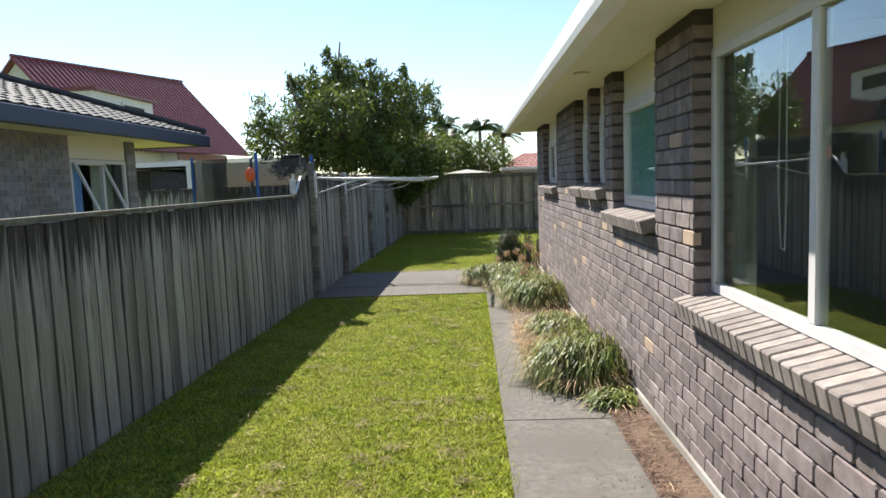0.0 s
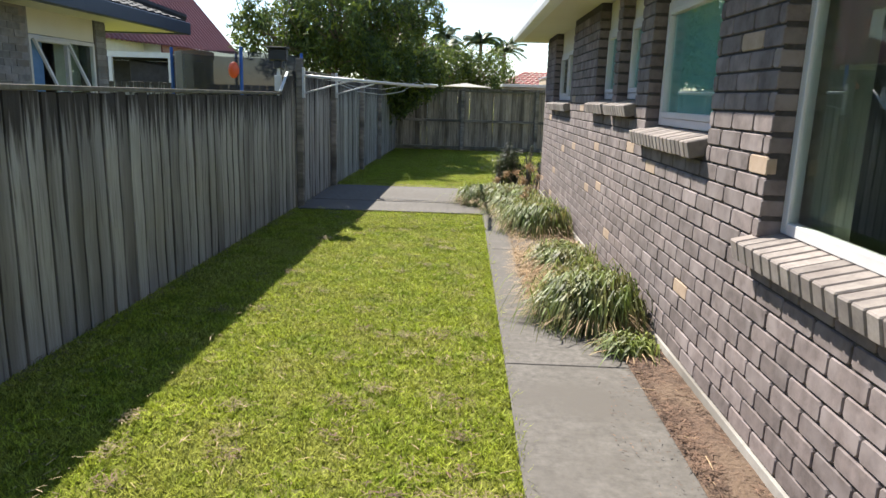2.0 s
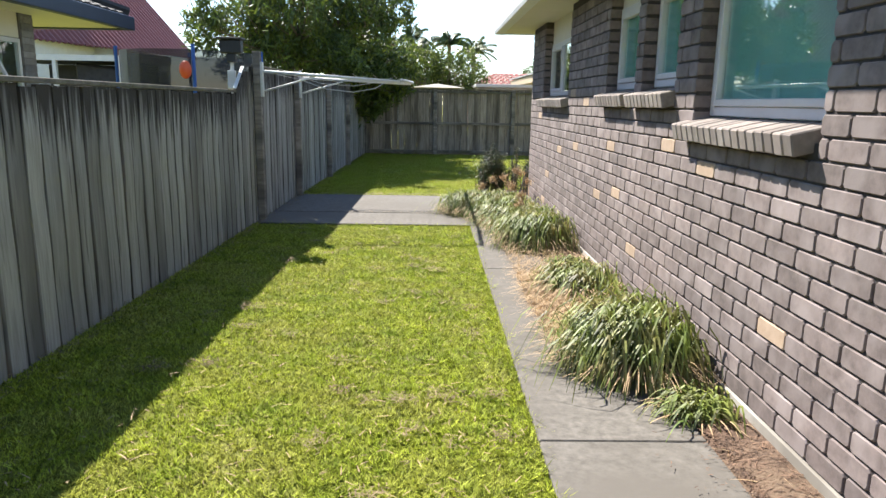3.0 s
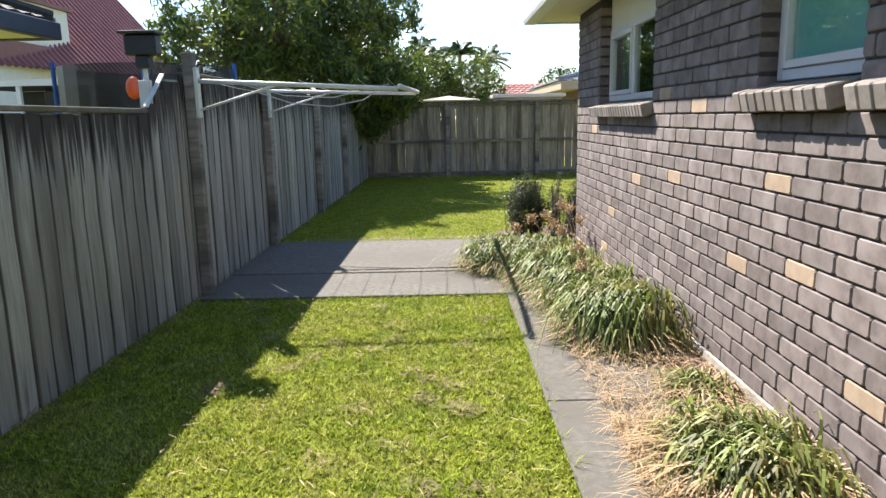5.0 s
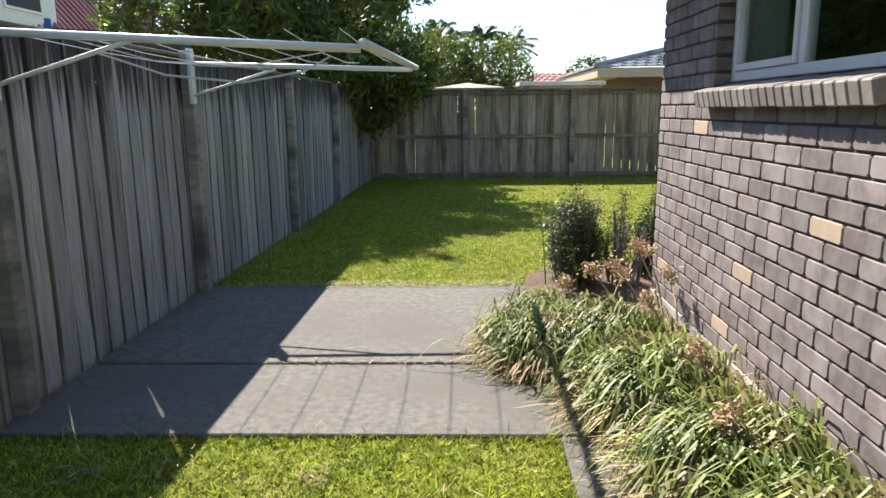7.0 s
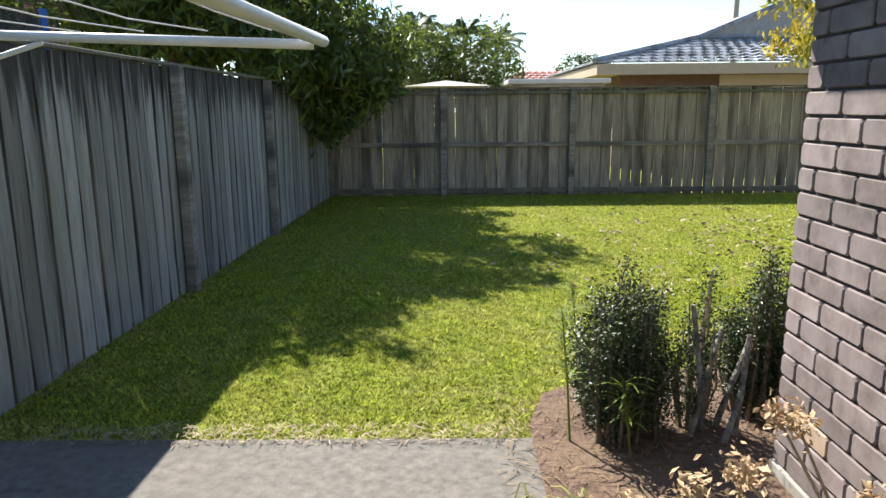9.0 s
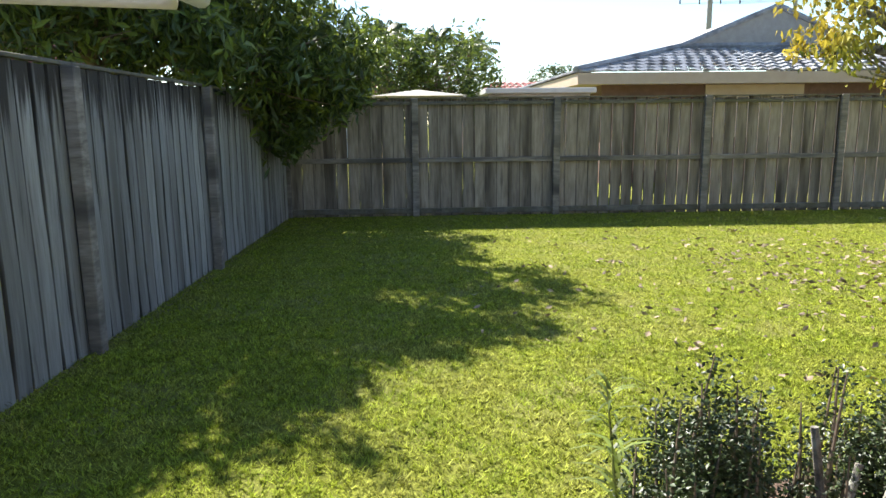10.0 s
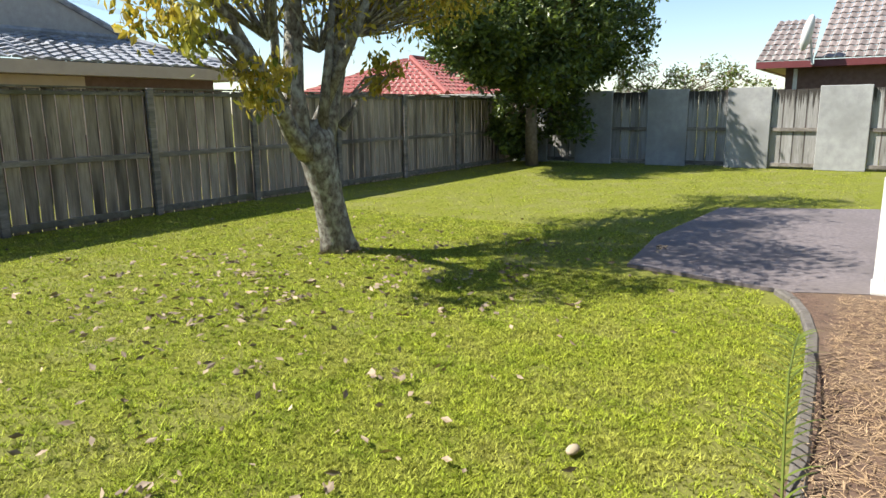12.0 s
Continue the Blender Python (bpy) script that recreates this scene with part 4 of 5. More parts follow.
fr = thing("far_red_house", "far house with a steep red tiled gable roof beyond the trees", "house")
part("wall", bx(-4.0, -1.0, 38.3, 45.7, 0, 2.6), M_WB, fr, "pale wall")
bm = bmesh.new()
prism(bm, [(-4.4, 2.55), (-0.6, 2.55), (-2.45, 4.5)], "y", 38, 46)
part("roof", bm, M_TILER, fr, "red tiled gable roof")
fo = thing("far_orange_house", "low far house with an orange-red tiled roof behind the shed", "house")
part("wall", bx(1.9, 7.4, 36.3, 43, 0, 2.05), M_BROWNWALL, fo, "brown wall")
tiled("roof_tiles", (1.5, 36, 2.05), (7.8, 36, 2.05), (6.2, 39, 2.95), (3.1, 39, 2.95), M_TILER, fo, 8, 22, 0.03, "orange-red roof tiles")
tiled("roof_tiles", (1.5, 43.3, 2.05), (1.5, 36, 2.05), (3.1, 39, 2.95), (3.1, 41, 2.95), M_TILER, fo, 8, 24, 0.03, "orange-red roof tiles")

r2 = thing("red_tiled_house", "low house with a red tiled hip roof beyond the corner", "house")
part("wall", bx(23.5, 31, 26.5, 34, 0, 2.0), M_BROWNWALL, r2, "brown wall")
tiled("roof_tiles", (22.9, 25.9, 2.0), (31.6, 25.9, 2.0), (28.5, 30, 3.7), (26.5, 30, 3.7), M_TILER, r2, 10, 26, 0.04, "red roof tiles")
tiled("roof_tiles", (22.9, 34.5, 2.0), (22.9, 25.9, 2.0), (26.5, 30, 3.7), (26.5, 30.4, 3.7), M_TILER, r2, 10, 26, 0.04, "red roof tiles")
bm = bmesh.new()
tube(bm, [(22.9, 25.9, 2.05), (26.5, 30, 3.76), (28.5, 30, 3.76)], 0.10, 6)
part("hip", bm, M_TILER, r2, "red hip capping")

eh = thing("east_house", "house with brown-grey tiles and dark red gutter behind the masonry wall", "house")
part("wall", bx(22.0, 29, 3, 14.3, 0, 2.55), M_BROWNWALL, eh, "reddish brown wall")
part("gutter", bx(21.4, 21.52, 13.62, 15.0, 2.44, 2.62), M_REDTRIM, eh, "dark red gutter")
part("gutter", bx(21.6, 21.72, 2.4, 13.6, 2.46, 2.64), M_REDTRIM, eh, "dark red gutter")
part("gutter", bx(21.53, 29, 14.88, 15.0, 2.44, 2.62), M_REDTRIM, eh, "dark red gutter")
part("soffit", bx(21.73, 29, 2.4, 14.87, 2.46, 2.48), M_REDTRIM, eh, "dark soffit")
tiled("roof_tiles", (21.4, 15.0, 2.63), (21.4, 13.6, 2.63), (23.2, 13.6, 3.85), (23.2, 14.7, 3.85), M_TILEB, eh, 8, 7, 0.035, "brown-grey roof tiles")
tiled("roof_tiles", (21.62, 13.6, 2.66), (21.62, 2.4, 2.66), (26.0, 2.4, 6.2), (26.0, 13.0, 6.2), M_TILEB, eh, 22, 48, 0.035, "brown-grey roof tiles")
part("downpipe", bx(21.93, 21.99, 14.0, 14.1, 0, 2.43), M_GALV, eh, "pale downpipe")
ds = thing("satellite_dish", "pale grey oval satellite dish on the east roof", "dish")
bm = bmesh.new()
bmesh.ops.create_uvsphere(bm, u_segments=20, v_segments=6, radius=0.38, matrix=pose(21.2, 13.78, 3.30, 12, 0, 0) @ Matrix.Diagonal((0.6, 0.35, 1.25, 1)))
part("dish", bm, M_GALV, ds, "pale dish", smooth=True)
bm = bmesh.new()
tube(bm, [(21.24, 13.70, 3.20), (21.38, 13.62, 2.5)], 0.025, 6)
part("arm", bm, M_GALV, ds, "thin mounting arm")


# ---- poles and wires ----
def power_pole(x, y, z):
    p = thing("power_pole", "tall pale concrete power pole with a cross-arm", "power pole", "power poles")
    bm = bmesh.new()
    tube(bm, [(x, y, 0), (x, y, z)], [0.20, 0.13], 10)
    part("pole", bm, M_POLE, p)
    part("crossarm", bx(x - 1.8, x + 1.8, y - 0.05, y + 0.05, z - 0.8, z - 0.66), M_POLE, p, "pale cross-arm")
    for d in (-1.7, -0.6, 0.6, 1.7):
        bm = bmesh.new()
        tube(bm, [(x + d, y, z - 0.8), (x + d, y, z - 1.9)], 0.04, 6)
        part("insulator", bm, M_DARKGREY, p, "hanging insulator string")


power_pole(16.3, 50, 9.6)
power_pole(26.5, 60, 11.5)
for k, d in enumerate((-1.7, -0.6, 0.6, 1.7)):
    bm = bmesh.new()
    tube(bm, [(16.3 + d, 50, 7.7), (26.5 + d, 60, 9.6), (70, 95, 12)], 0.012, 4)
    solid("power_line", bm, M_WIRE, "thin overhead power line", "cable")
bm = bmesh.new()
tube(bm, [(-2.0, 34, 15.0), (1.6, 12.0, 5.6), (3.4, 8.0, 3.6)], 0.010, 4)
solid("service_line", bm, M_WIRE, "thin cable running down to the house roof", "cable")


# ---- trees ----
def tree(name, label, base, trunk, limbs, lobes, n, leafm, size, seed, second=None, droop=0.3, narrow=0.35, bark=M_TWIG):
    t = thing(name, label, "tree", at=(0, 0, 0))
    rng = np.random.default_rng(seed)
    bm = bmesh.new()
    tube(bm, trunk[0], trunk[1], 12)
    part("trunk", bm, bark, t, smooth=True)
    for pts, rad in limbs:
        bm = bmesh.new()
        tube(bm, pts, rad, 8)
        part("limb", bm, bark, t, smooth=True)
    bm = bmesh.new()
    C = []
    for (cx, cy, cz, rx, ry, rz, w) in lobes:
        k = int(n * w)
        tips = max(8, k // 34)
        d = rng.normal(size=(tips, 3))
        d /= np.linalg.norm(d, axis=1)[:, None]
        rr = rng.uniform(0.35, 1.08, tips)[:, None] ** 0.6
        p = np.array([cx, cy, cz]) + d * rr * np.array([rx, ry, rz])
        near = trunk[0][-1]
        for q in p[: tips // 2]:
            a = Vector((cx, cy, cz)).lerp(Vector(near), 0.5)
            q = Vector(q)
            mid = a.lerp(q, 0.55) + Vector(rng.normal(0, 0.08, 3))
            tube(bm, [a, mid, q], [0.018, 0.011, 0.004], 4)
        rep = rng.integers(0, tips, k)
        C.append(p[rep] + rng.normal(0, 1, (k, 3)) * np.array([0.15, 0.15, 0.17]) * (max(rx, ry) / 2.0) ** 0.5)
    part("branchwork", bm, bark, t, kind="stuff")
    C = rng.permutation(np.concatenate(C))
    v, f = leaf_soup(C, size, rng, droop, narrow)
    if second:
        m2, share = second
        cut = int(len(C) * (1 - share))
        v1, f1 = leaf_soup(C[:cut], size, rng, droop, narrow)
        v2, f2 = leaf_soup(C[cut:], size, rng, droop, narrow)
        soup("crown", v1, f1, leafm, t)
        soup("crown", v2, f2, m2, t)
    else:
        soup("crown", v, f, leafm, t)
    return t


tree("peach_tree", "leafy green tree overhanging the corner of the fences", (-3.3, 17.6), ([(-3.3, 17.6, 0), (-3.25, 17.6, 1.0), (-3.3, 17.7, 2.0)], [0.16, 0.12, 0.09]),
     [([(-3.3, 17.7, 1.8), (-2.5, 18.1, 3.0), (-1.9, 18.2, 4.0)], [0.08, 0.05, 0.02]), ([(-3.3, 17.7, 1.8), (-4.2, 17.4, 3.2), (-4.5, 17.2, 4.4)], [0.08, 0.05, 0.02]), ([(-3.3, 17.7, 1.9), (-3.4, 17.6, 3.6), (-3.2, 17.6, 5.2)], [0.08, 0.05, 0.02]), ([(-3.3, 17.7, 1.9), (-2.6, 18.3, 2.2), (-1.9, 18.7, 2.3)], [0.06, 0.04, 0.02])],
     [(-3.4, 17.8, 3.25, 1.5, 1.5, 1.2, 0.26), (-3.1, 17.6, 4.3, 0.5, 0.5, 0.55, 0.04), (-1.6, 20.6, 2.5, 0.9, 0.8, 0.7, 0.08), (-2.3, 18.5, 3.4, 1.15, 1.1, 1.05, 0.17), (-1.35, 18.9, 3.6, 0.7, 0.7, 0.6, 0.06), (-4.7, 17.5, 3.0, 0.9, 1.2, 1.0, 0.09), (-1.4, 19.1, 2.1, 0.7, 0.8, 0.6, 0.13), (-2.1, 18.4, 2.1, 0.7, 0.9, 0.6, 0.10), (-2.9, 15.95, 3.3, 0.85, 0.6, 0.55, 0.05), (-1.9, 19.4, 1.5, 0.45, 0.8, 0.55, 0.10), (-1.15, 19.7, 1.9, 0.5, 0.5, 0.45, 0.05), (-5.2, 17.2, 2.9, 0.6, 0.6, 0.5, 0.03), (-2.1, 17.2, 2.2, 0.35, 0.7, 0.4, 0.05), (-3.4, 17.2, 2.5, 1.2, 0.9, 0.55, 0.12), (-4.0, 17.6, 4.1, 0.5, 0.5, 0.4, 0.03), (-2.2, 17.9, 4.1, 0.4, 0.4, 0.35, 0.02), (-3.6, 17.7, 4.85, 0.12, 0.12, 0.25, 0.006), (-2.5, 18.0, 4.6, 0.12, 0.12, 0.28, 0.006), (-1.7, 18.3, 4.4, 0.12, 0.12, 0.25, 0.006), (-4.5, 17.5, 4.15, 0.14, 0.14, 0.25, 0.006)],
     26000, M_LEAF, 0.165, 3, (M_LEAF2, 0.42), droop=0.6, narrow=0.28)
tree("citrus_tree", "rounded dense green bush behind the back fence", (-0.3, 23.8), ([(-0.3, 23.8, 0), (-0.3, 23.8, 1.3)], [0.12, 0.08]), [],
     [(-0.9, 23.8, 2.1, 1.1, 1.0, 1.0, 0.5), (0.5, 23.9, 2.2, 1.0, 1.0, 0.95, 0.5)], 12000, M_LEAF2, 0.12, 4, (M_LEAF, 0.4))
tree("round_tree", "small round dark tree far beyond the roofs", (6.8, 45), ([(6.8, 45, 0), (6.8, 45, 2.8)], [0.2, 0.14]), [],
     [(6.8, 45, 3.2, 1.4, 1.2, 0.9, 1.0)], 2500, M_LEAF, 0.2, 5)
tree("shade_tree", "large dark green tree in the far corner by the masonry wall", (16.4, 19.4), ([(16.4, 19.4, 0), (16.3, 19.4, 1.2), (16.6, 19.5, 2.3)], [0.17, 0.14, 0.11]),
     [([(16.5, 19.5, 2.0), (15.0, 19.4, 3.4), (14.4, 19.2, 4.4)], [0.09, 0.06, 0.02]), ([(16.5, 19.5, 2.0), (17.6, 18.8, 3.4), (18.3, 18.2, 4.4)], [0.09, 0.06, 0.02]), ([(16.5, 19.5, 2.1), (16.7, 19.6, 4.0), (16.8, 19.5, 5.5)], [0.09, 0.06, 0.02])],
     [(16.3, 19.5, 3.7, 2.4, 2.2, 1.5, 0.42), (14.4, 19.6, 3.1, 1.5, 1.2, 1.1, 0.20), (13.4, 19.7, 3.0, 0.9, 0.8, 0.7, 0.05), (16.0, 19.0, 2.2, 1.6, 1.1, 0.55, 0.16), (18.2, 18.4, 3.5, 1.6, 1.5, 1.3, 0.22), (16.7, 19.3, 5.2, 1.9, 1.8, 1.2, 0.16), (15.2, 19.7, 2.5, 1.0, 0.8, 0.6, 0.08), (17.4, 18.6, 2.5, 1.0, 0.9, 0.6, 0.08), (16.9, 20.0, 0.7, 0.7, 0.4, 0.6, 0.05), (16.4, 20.0, 1.2, 0.8, 0.4, 0.8, 0.07), (17.2, 19.0, 1.2, 0.5, 0.9, 0.7, 0.05), (12.6, 19.8, 3.6, 0.9, 0.8, 0.8, 0.05)],
     30000, M_LEAF, 0.17, 6, (M_LEAF2, 0.38), droop=0.4, narrow=0.42)
tree("garden_shrub", "orange-brown and green shrubs behind the masonry wall", (20.5, 17.2), ([(20.3, 17.2, 0), (20.3, 17.2, 1.4)], [0.1, 0.06]), [],
     [(20.0, 17.6, 2.2, 0.8, 0.9, 0.6, 0.4), (20.8, 16.2, 2.1, 0.8, 1.0, 0.55, 0.4), (20.8, 15.2, 1.9, 0.7, 0.7, 0.5, 0.2)], 3500, M_LEAF2, 0.12, 7, (M_LITTER, 0.3))
TR = [(5.56, 16.6, 0.0), (5.52, 16.6, 0.15), (5.42, 16.6, 0.55), (5.32, 16.6, 0.9), (5.24, 16.6, 1.18), (5.24, 16.6, 1.34)]
tree("lawn_tree", "lichen-barked deciduous tree on the lawn with yellowing leaves", (5.5, 16.6), (TR, [0.215, 0.175, 0.155, 0.175, 0.20, 0.10]),
     [([(5.15, 16.6, 1.02), (4.92, 16.57, 1.22), (4.72, 16.52, 1.5), (4.48, 16.5, 1.80), (4.2, 16.45, 1.97), (3.92, 16.4, 2.02)], [0.11, 0.085, 0.070, 0.065, 0.052, 0.045]),
      ([(4.48, 16.5, 1.80), (4.2, 16.48, 2.15), (3.8, 16.4, 2.35)], [0.05, 0.04, 0.025]),
      ([(4.72, 16.52, 1.6), (4.7, 16.5, 2.2), (4.6, 16.4, 3.2)], [0.045, 0.035, 0.02]),
      ([(5.12, 16.62, 1.05), (5.05, 16.65, 1.6), (5.15, 16.7, 2.2), (5.22, 16.7, 3.4)], [0.13, 0.10, 0.085, 0.045]),
      ([(5.36, 16.6, 1.1), (5.46, 16.55, 1.5), (5.55, 16.5, 2.1), (5.65, 16.4, 3.4)], [0.13, 0.095, 0.08, 0.04]),
      ([(5.25, 16.5, 1.2), (5.28, 16.4, 1.9), (5.35, 16.3, 3.0)], [0.06, 0.04, 0.02]),
      ([(5.5, 16.6, 1.3), (5.8, 16.7, 1.8), (6.1, 16.8, 2.6), (6.6, 17.0, 3.3)], [0.075, 0.055, 0.04, 0.02]),
      ([(5.6, 16.55, 1.25), (5.75, 16.5, 1.42), (5.85, 16.45, 1.6)], [0.06, 0.04, 0.03]),
      ([(5.3, 16.6, 1.3), (5.35, 16.2, 2.0), (5.3, 15.7, 2.8)], [0.06, 0.045, 0.02])],
     [(5.3, 16.6, 3.5, 1.7, 1.6, 0.8, 0.34), (4.0, 16.4, 2.7, 0.8, 0.8, 0.4, 0.07), (6.7, 16.7, 3.0, 1.1, 1.1, 0.7, 0.18), (7.6, 16.6, 3.4, 1.0, 1.1, 0.8, 0.16), (9.2, 16.7, 4.2, 1.2, 1.1, 0.7, 0.16), (5.4, 16.5, 2.6, 1.2, 1.0, 0.4, 0.05), (4.1, 16.1, 1.62, 0.22, 0.3, 0.16, 0.015), (3.6, 16.3, 2.0, 0.4, 0.4, 0.16, 0.02), (5.9, 16.2, 1.75, 0.2, 0.2, 0.15, 0.01)],
     26000, M_LEAFY, 0.085, 8, (M_LEAF2, 0.12), droop=0.9, narrow=0.45, bark=M_BARK)


def palm(x, y, z, seed, size=1.0):
    p = thing("palm", "feathery palm far beyond the gardens", "palm", "palms beyond the fence")
    bm = bmesh.new()
    tube(bm, [(x, y, 0), (x, y, z)], [0.12, 0.08], 8)
    part("trunk", bm, M_TWIG, p)
    rng = random.Random(seed)
    V, F = [], []
    for k in range(34):
        th, el = rng.uniform(0, 6.28), rng.uniform(0.0, 1.45)
        ln = rng.uniform(0.75, 1.1) * size
        for s in range(14):
            u = (s + 1) / 14
            r = ln * u * math.cos(el)
            c = Vector((x + r * math.cos(th), y + r * math.sin(th), z + ln * u * math.sin(el) - 0.55 * u * u))
            for sd in (-1, 1):
                tip = c + Vector((-math.sin(th) * sd * 0.22 * (1.1 - u * 0.6) + 0.1 * math.cos(th), math.cos(th) * sd * 0.22 * (1.1 - u * 0.6), -0.14))
                i = len(V)
                V += [c, c + Vector((math.cos(th) * 0.09, math.sin(th) * 0.09, 0)), tip]
                F.append((i, i + 1, i + 2))
    soup("fronds", [tuple(v) for v in V], F, M_LEAF, p)


palm(-1.15, 35, 4.3, 1, 1.1)
palm(0.55, 35, 4.1, 2, 1.1)
palm(1.7, 35, 3.75, 3, 1.2)
palm(-0.85, 26, 3.2, 4, 0.9)

# ---- plants in the bed ----
rp = np.random.default_rng(21)


def clump(x, y, r, h, n, label, name="daylily", m=M_STRAP, wid=0.0115, straw=0.12):
    t = thing(name, label, "plant")
    a = rp.uniform(0, 2 * np.pi, n)
    d = r * 0.45 * np.sqrt(rp.uniform(0, 1, n))
    base = np.stack([x + d * np.cos(a), y + d * np.sin(a), np.full(n, 0.03)], 1)
    head = a + rp.normal(0, 1.1, n)
    base[:, 0] += r * 0.25 * rp.normal(0, 1, n)
    base[:, 1] += r * 0.25 * rp.normal(0, 1, n)
    base[:, 0] = np.minimum(base[:, 0], WALL - 0.05)
    head = np.where(np.cos(head) > 0.5, head + np.pi * rp.uniform(0.5, 1.3, n), head)
    v, f = ribbons(base, head, r * rp.uniform(0.4, 1.15, n), rp.uniform(0.5, 1.5, n), rp.uniform(0.6, 1.3, n) * wid, rp, seg=6, fall=1.32)
    v[:, 2] = 0.03 + (v[:, 2] - 0.03) * h / np.quantile(v[:, 2], 0.995)
    v[:, 2] = np.clip(v[:, 2], 0.012, None)
    v[:, 0] = np.where((v[:, 0] > WALL - 0.02), WALL - 0.02 - 0.3 * (v[:, 0] - WALL + 0.02), v[:, 0])
    soup("leaves", v, f, m, t)
    k = int(n * straw)
    if k:
        a = rp.uniform(0, 2 * np.pi, k)
        d = r * 0.6 * np.sqrt(rp.uniform(0, 1, k))
        base = np.stack([x + d * np.cos(a), y + d * np.sin(a), np.full(k, 0.03)], 1)
        v, f = ribbons(base, a, r * rp.uniform(0.5, 1.3, k), rp.uniform(0.2, 1.0, k), np.full(k, wid * 0.8), rp, seg=4)
        v[:, 0] = np.minimum(v[:, 0], WALL - 0.02)
        soup("dry_leaves", v, f, M_STRAW, t, "dry straw-coloured leaves")
    return t


def straw(x0, x1, y0, y1, n, h, label, ln=1.0, m=M_STRAW):
    t = thing("dry_grass", label, "dry plants", kind="stuff")
    base = np.stack([rp.uniform(x0, x1, n), rp.uniform(y0, y1, n), rp.uniform(0.03, 0.05, n)], 1)
    a = rp.uniform(0, 2 * np.pi, n)
    v, f = ribbons(base, a, ln * rp.uniform(0.05, 0.22, n), rp.uniform(0.1, 0.9, n) * h, rp.uniform(0.0025, 0.0055, n), rp, seg=3)
    v[:, 0] = np.minimum(v[:, 0], WALL - 0.015) if x1 < WALL else v[:, 0]
    soup("stalks", v, f, m, t)


clump(0.84, 5.05, 0.37, 0.42, 2550, "lush green strap-leaved daylily clump against the brick wall", straw=0.2)
clump(0.95, 4.42, 0.20, 0.15, 300, "small green strap-leaved plant at the edge of the path")
clump(0.84, 6.45, 0.32, 0.27, 1050, "half-dry green strap-leaved clump by the wall", straw=0.6)
clump(0.93, 7.25, 0.18, 0.15, 240, "small half-dry strap-leaved plant by the wall", straw=0.8)
clump(0.80, 8.20, 0.36, 0.40, 2550, "tall green strap-leaved clump with dry leaves by the wall", straw=0.2)
clump(0.78, 8.85, 0.36, 0.36, 2250, "dense green strap-leaved clump by the wall", straw=0.2)
clump(0.66, 9.55, 0.38, 0.36, 2250, "dense green strap-leaved clump spilling on the slab", straw=0.25)
clump(0.24, 10.20, 0.34, 0.32, 1800, "green strap-leaved clump spilling over the concrete", straw=0.3)
clump(0.62, 10.30, 0.34, 0.34, 1350, "green strap-leaved clump near the house corner", straw=0.3)
clump(0.30, 10.75, 0.28, 0.28, 900, "green strap-leaved clump beside the far slab", straw=0.3)
straw(0.40, 1.1, 5.35, 6.9, 6500, 1.9, "heap of dry straw-coloured stalks in the bed")
straw(0.9, 1.1, 1.5, 4.6, 60, 0.15, "scattered dry stalks on the bare bed", 0.6)
straw(0.4, 1.1, 6.9, 9.2, 2200, 1.3, "dry straw-coloured stalks between the clumps")
straw(0.1, 1.1, 10.7, 12.3, 900, 0.3, "dry straw litter near the house corner", 0.35, M_DEAD)
straw(1.3, 5.9, 11.65, 12.1, 4500, 0.2, "dry straw litter on the north bed", 0.5)
straw(-0.25, 0.16, 1.9, 2.8, 1400, 0.25, "patch of dead brown grass by the path edge", 0.2, M_DEAD)
straw(-1.4, 0.05, 10.10, 10.165, 220, 0.1, "dry debris caught in the slab joint", 0.25, M_LITTER)
straw(0.88, 1.1, 0.5, 4.9, 9000, 0.35, "brown mulch and litter lying on the bare soil", 0.3, M_MULCH)
straw(0.70, 0.95, 1.6, 2.6, 260, 0.1, "mulch crumbs strayed onto the path", 0.15, M_MULCH)
straw(0.60, 0.95, 2.6, 9.0, 500, 0.1, "mulch crumbs strayed onto the path", 0.12, M_MULCH)
straw(0.3, 0.62, 9.0, 9.5, 120, 0.4, "dry straw litter over the path end")


def shrub(name, label, x, y, r, h, stems, n, seed, m=M_GLOSSY, size=0.017):
    t = thing(name, label, "shrub")
    rng = np.random.default_rng(seed)
    bm = bmesh.new()
    C = []
    for i in range(stems):
        a, d = rng.uniform(0, 6.28), r * math.sqrt(rng.uniform(0, 1))
        b = Vector((x + 0.8 * d * math.cos(a), y + 0.8 * d * math.sin(a), 0.02))
        top = Vector((x + 1.05 * d * math.cos(a) + rng.normal(0, 0.03), y + d * math.sin(a), h * (1 - 0.4 * (d / r) ** 2) * rng.uniform(0.6, 1.15)))
        mid = b.lerp(top, 0.5) + Vector(rng.normal(0, 0.02, 3))
        tube(bm, [b, mid, top], [0.010, 0.007, 0.002], 5)
        k = n // stems
        u = rng.uniform(0.08, 1.0, k) ** 0.8
        p = np.array(b)[None] * (1 - u[:, None]) + np.array(top)[None] * u[:, None]
        C.append(p + rng.normal(0, 1, (k, 3)) * np.array([0.03, 0.03, 0.02]))
    part("branchwork", bm, M_TWIG, t, "brown woody stems")
    v, f = leaf_soup(np.concatenate(C), size, rng, -0.2, 0.55)
    soup("foliage", v, f, m, t)


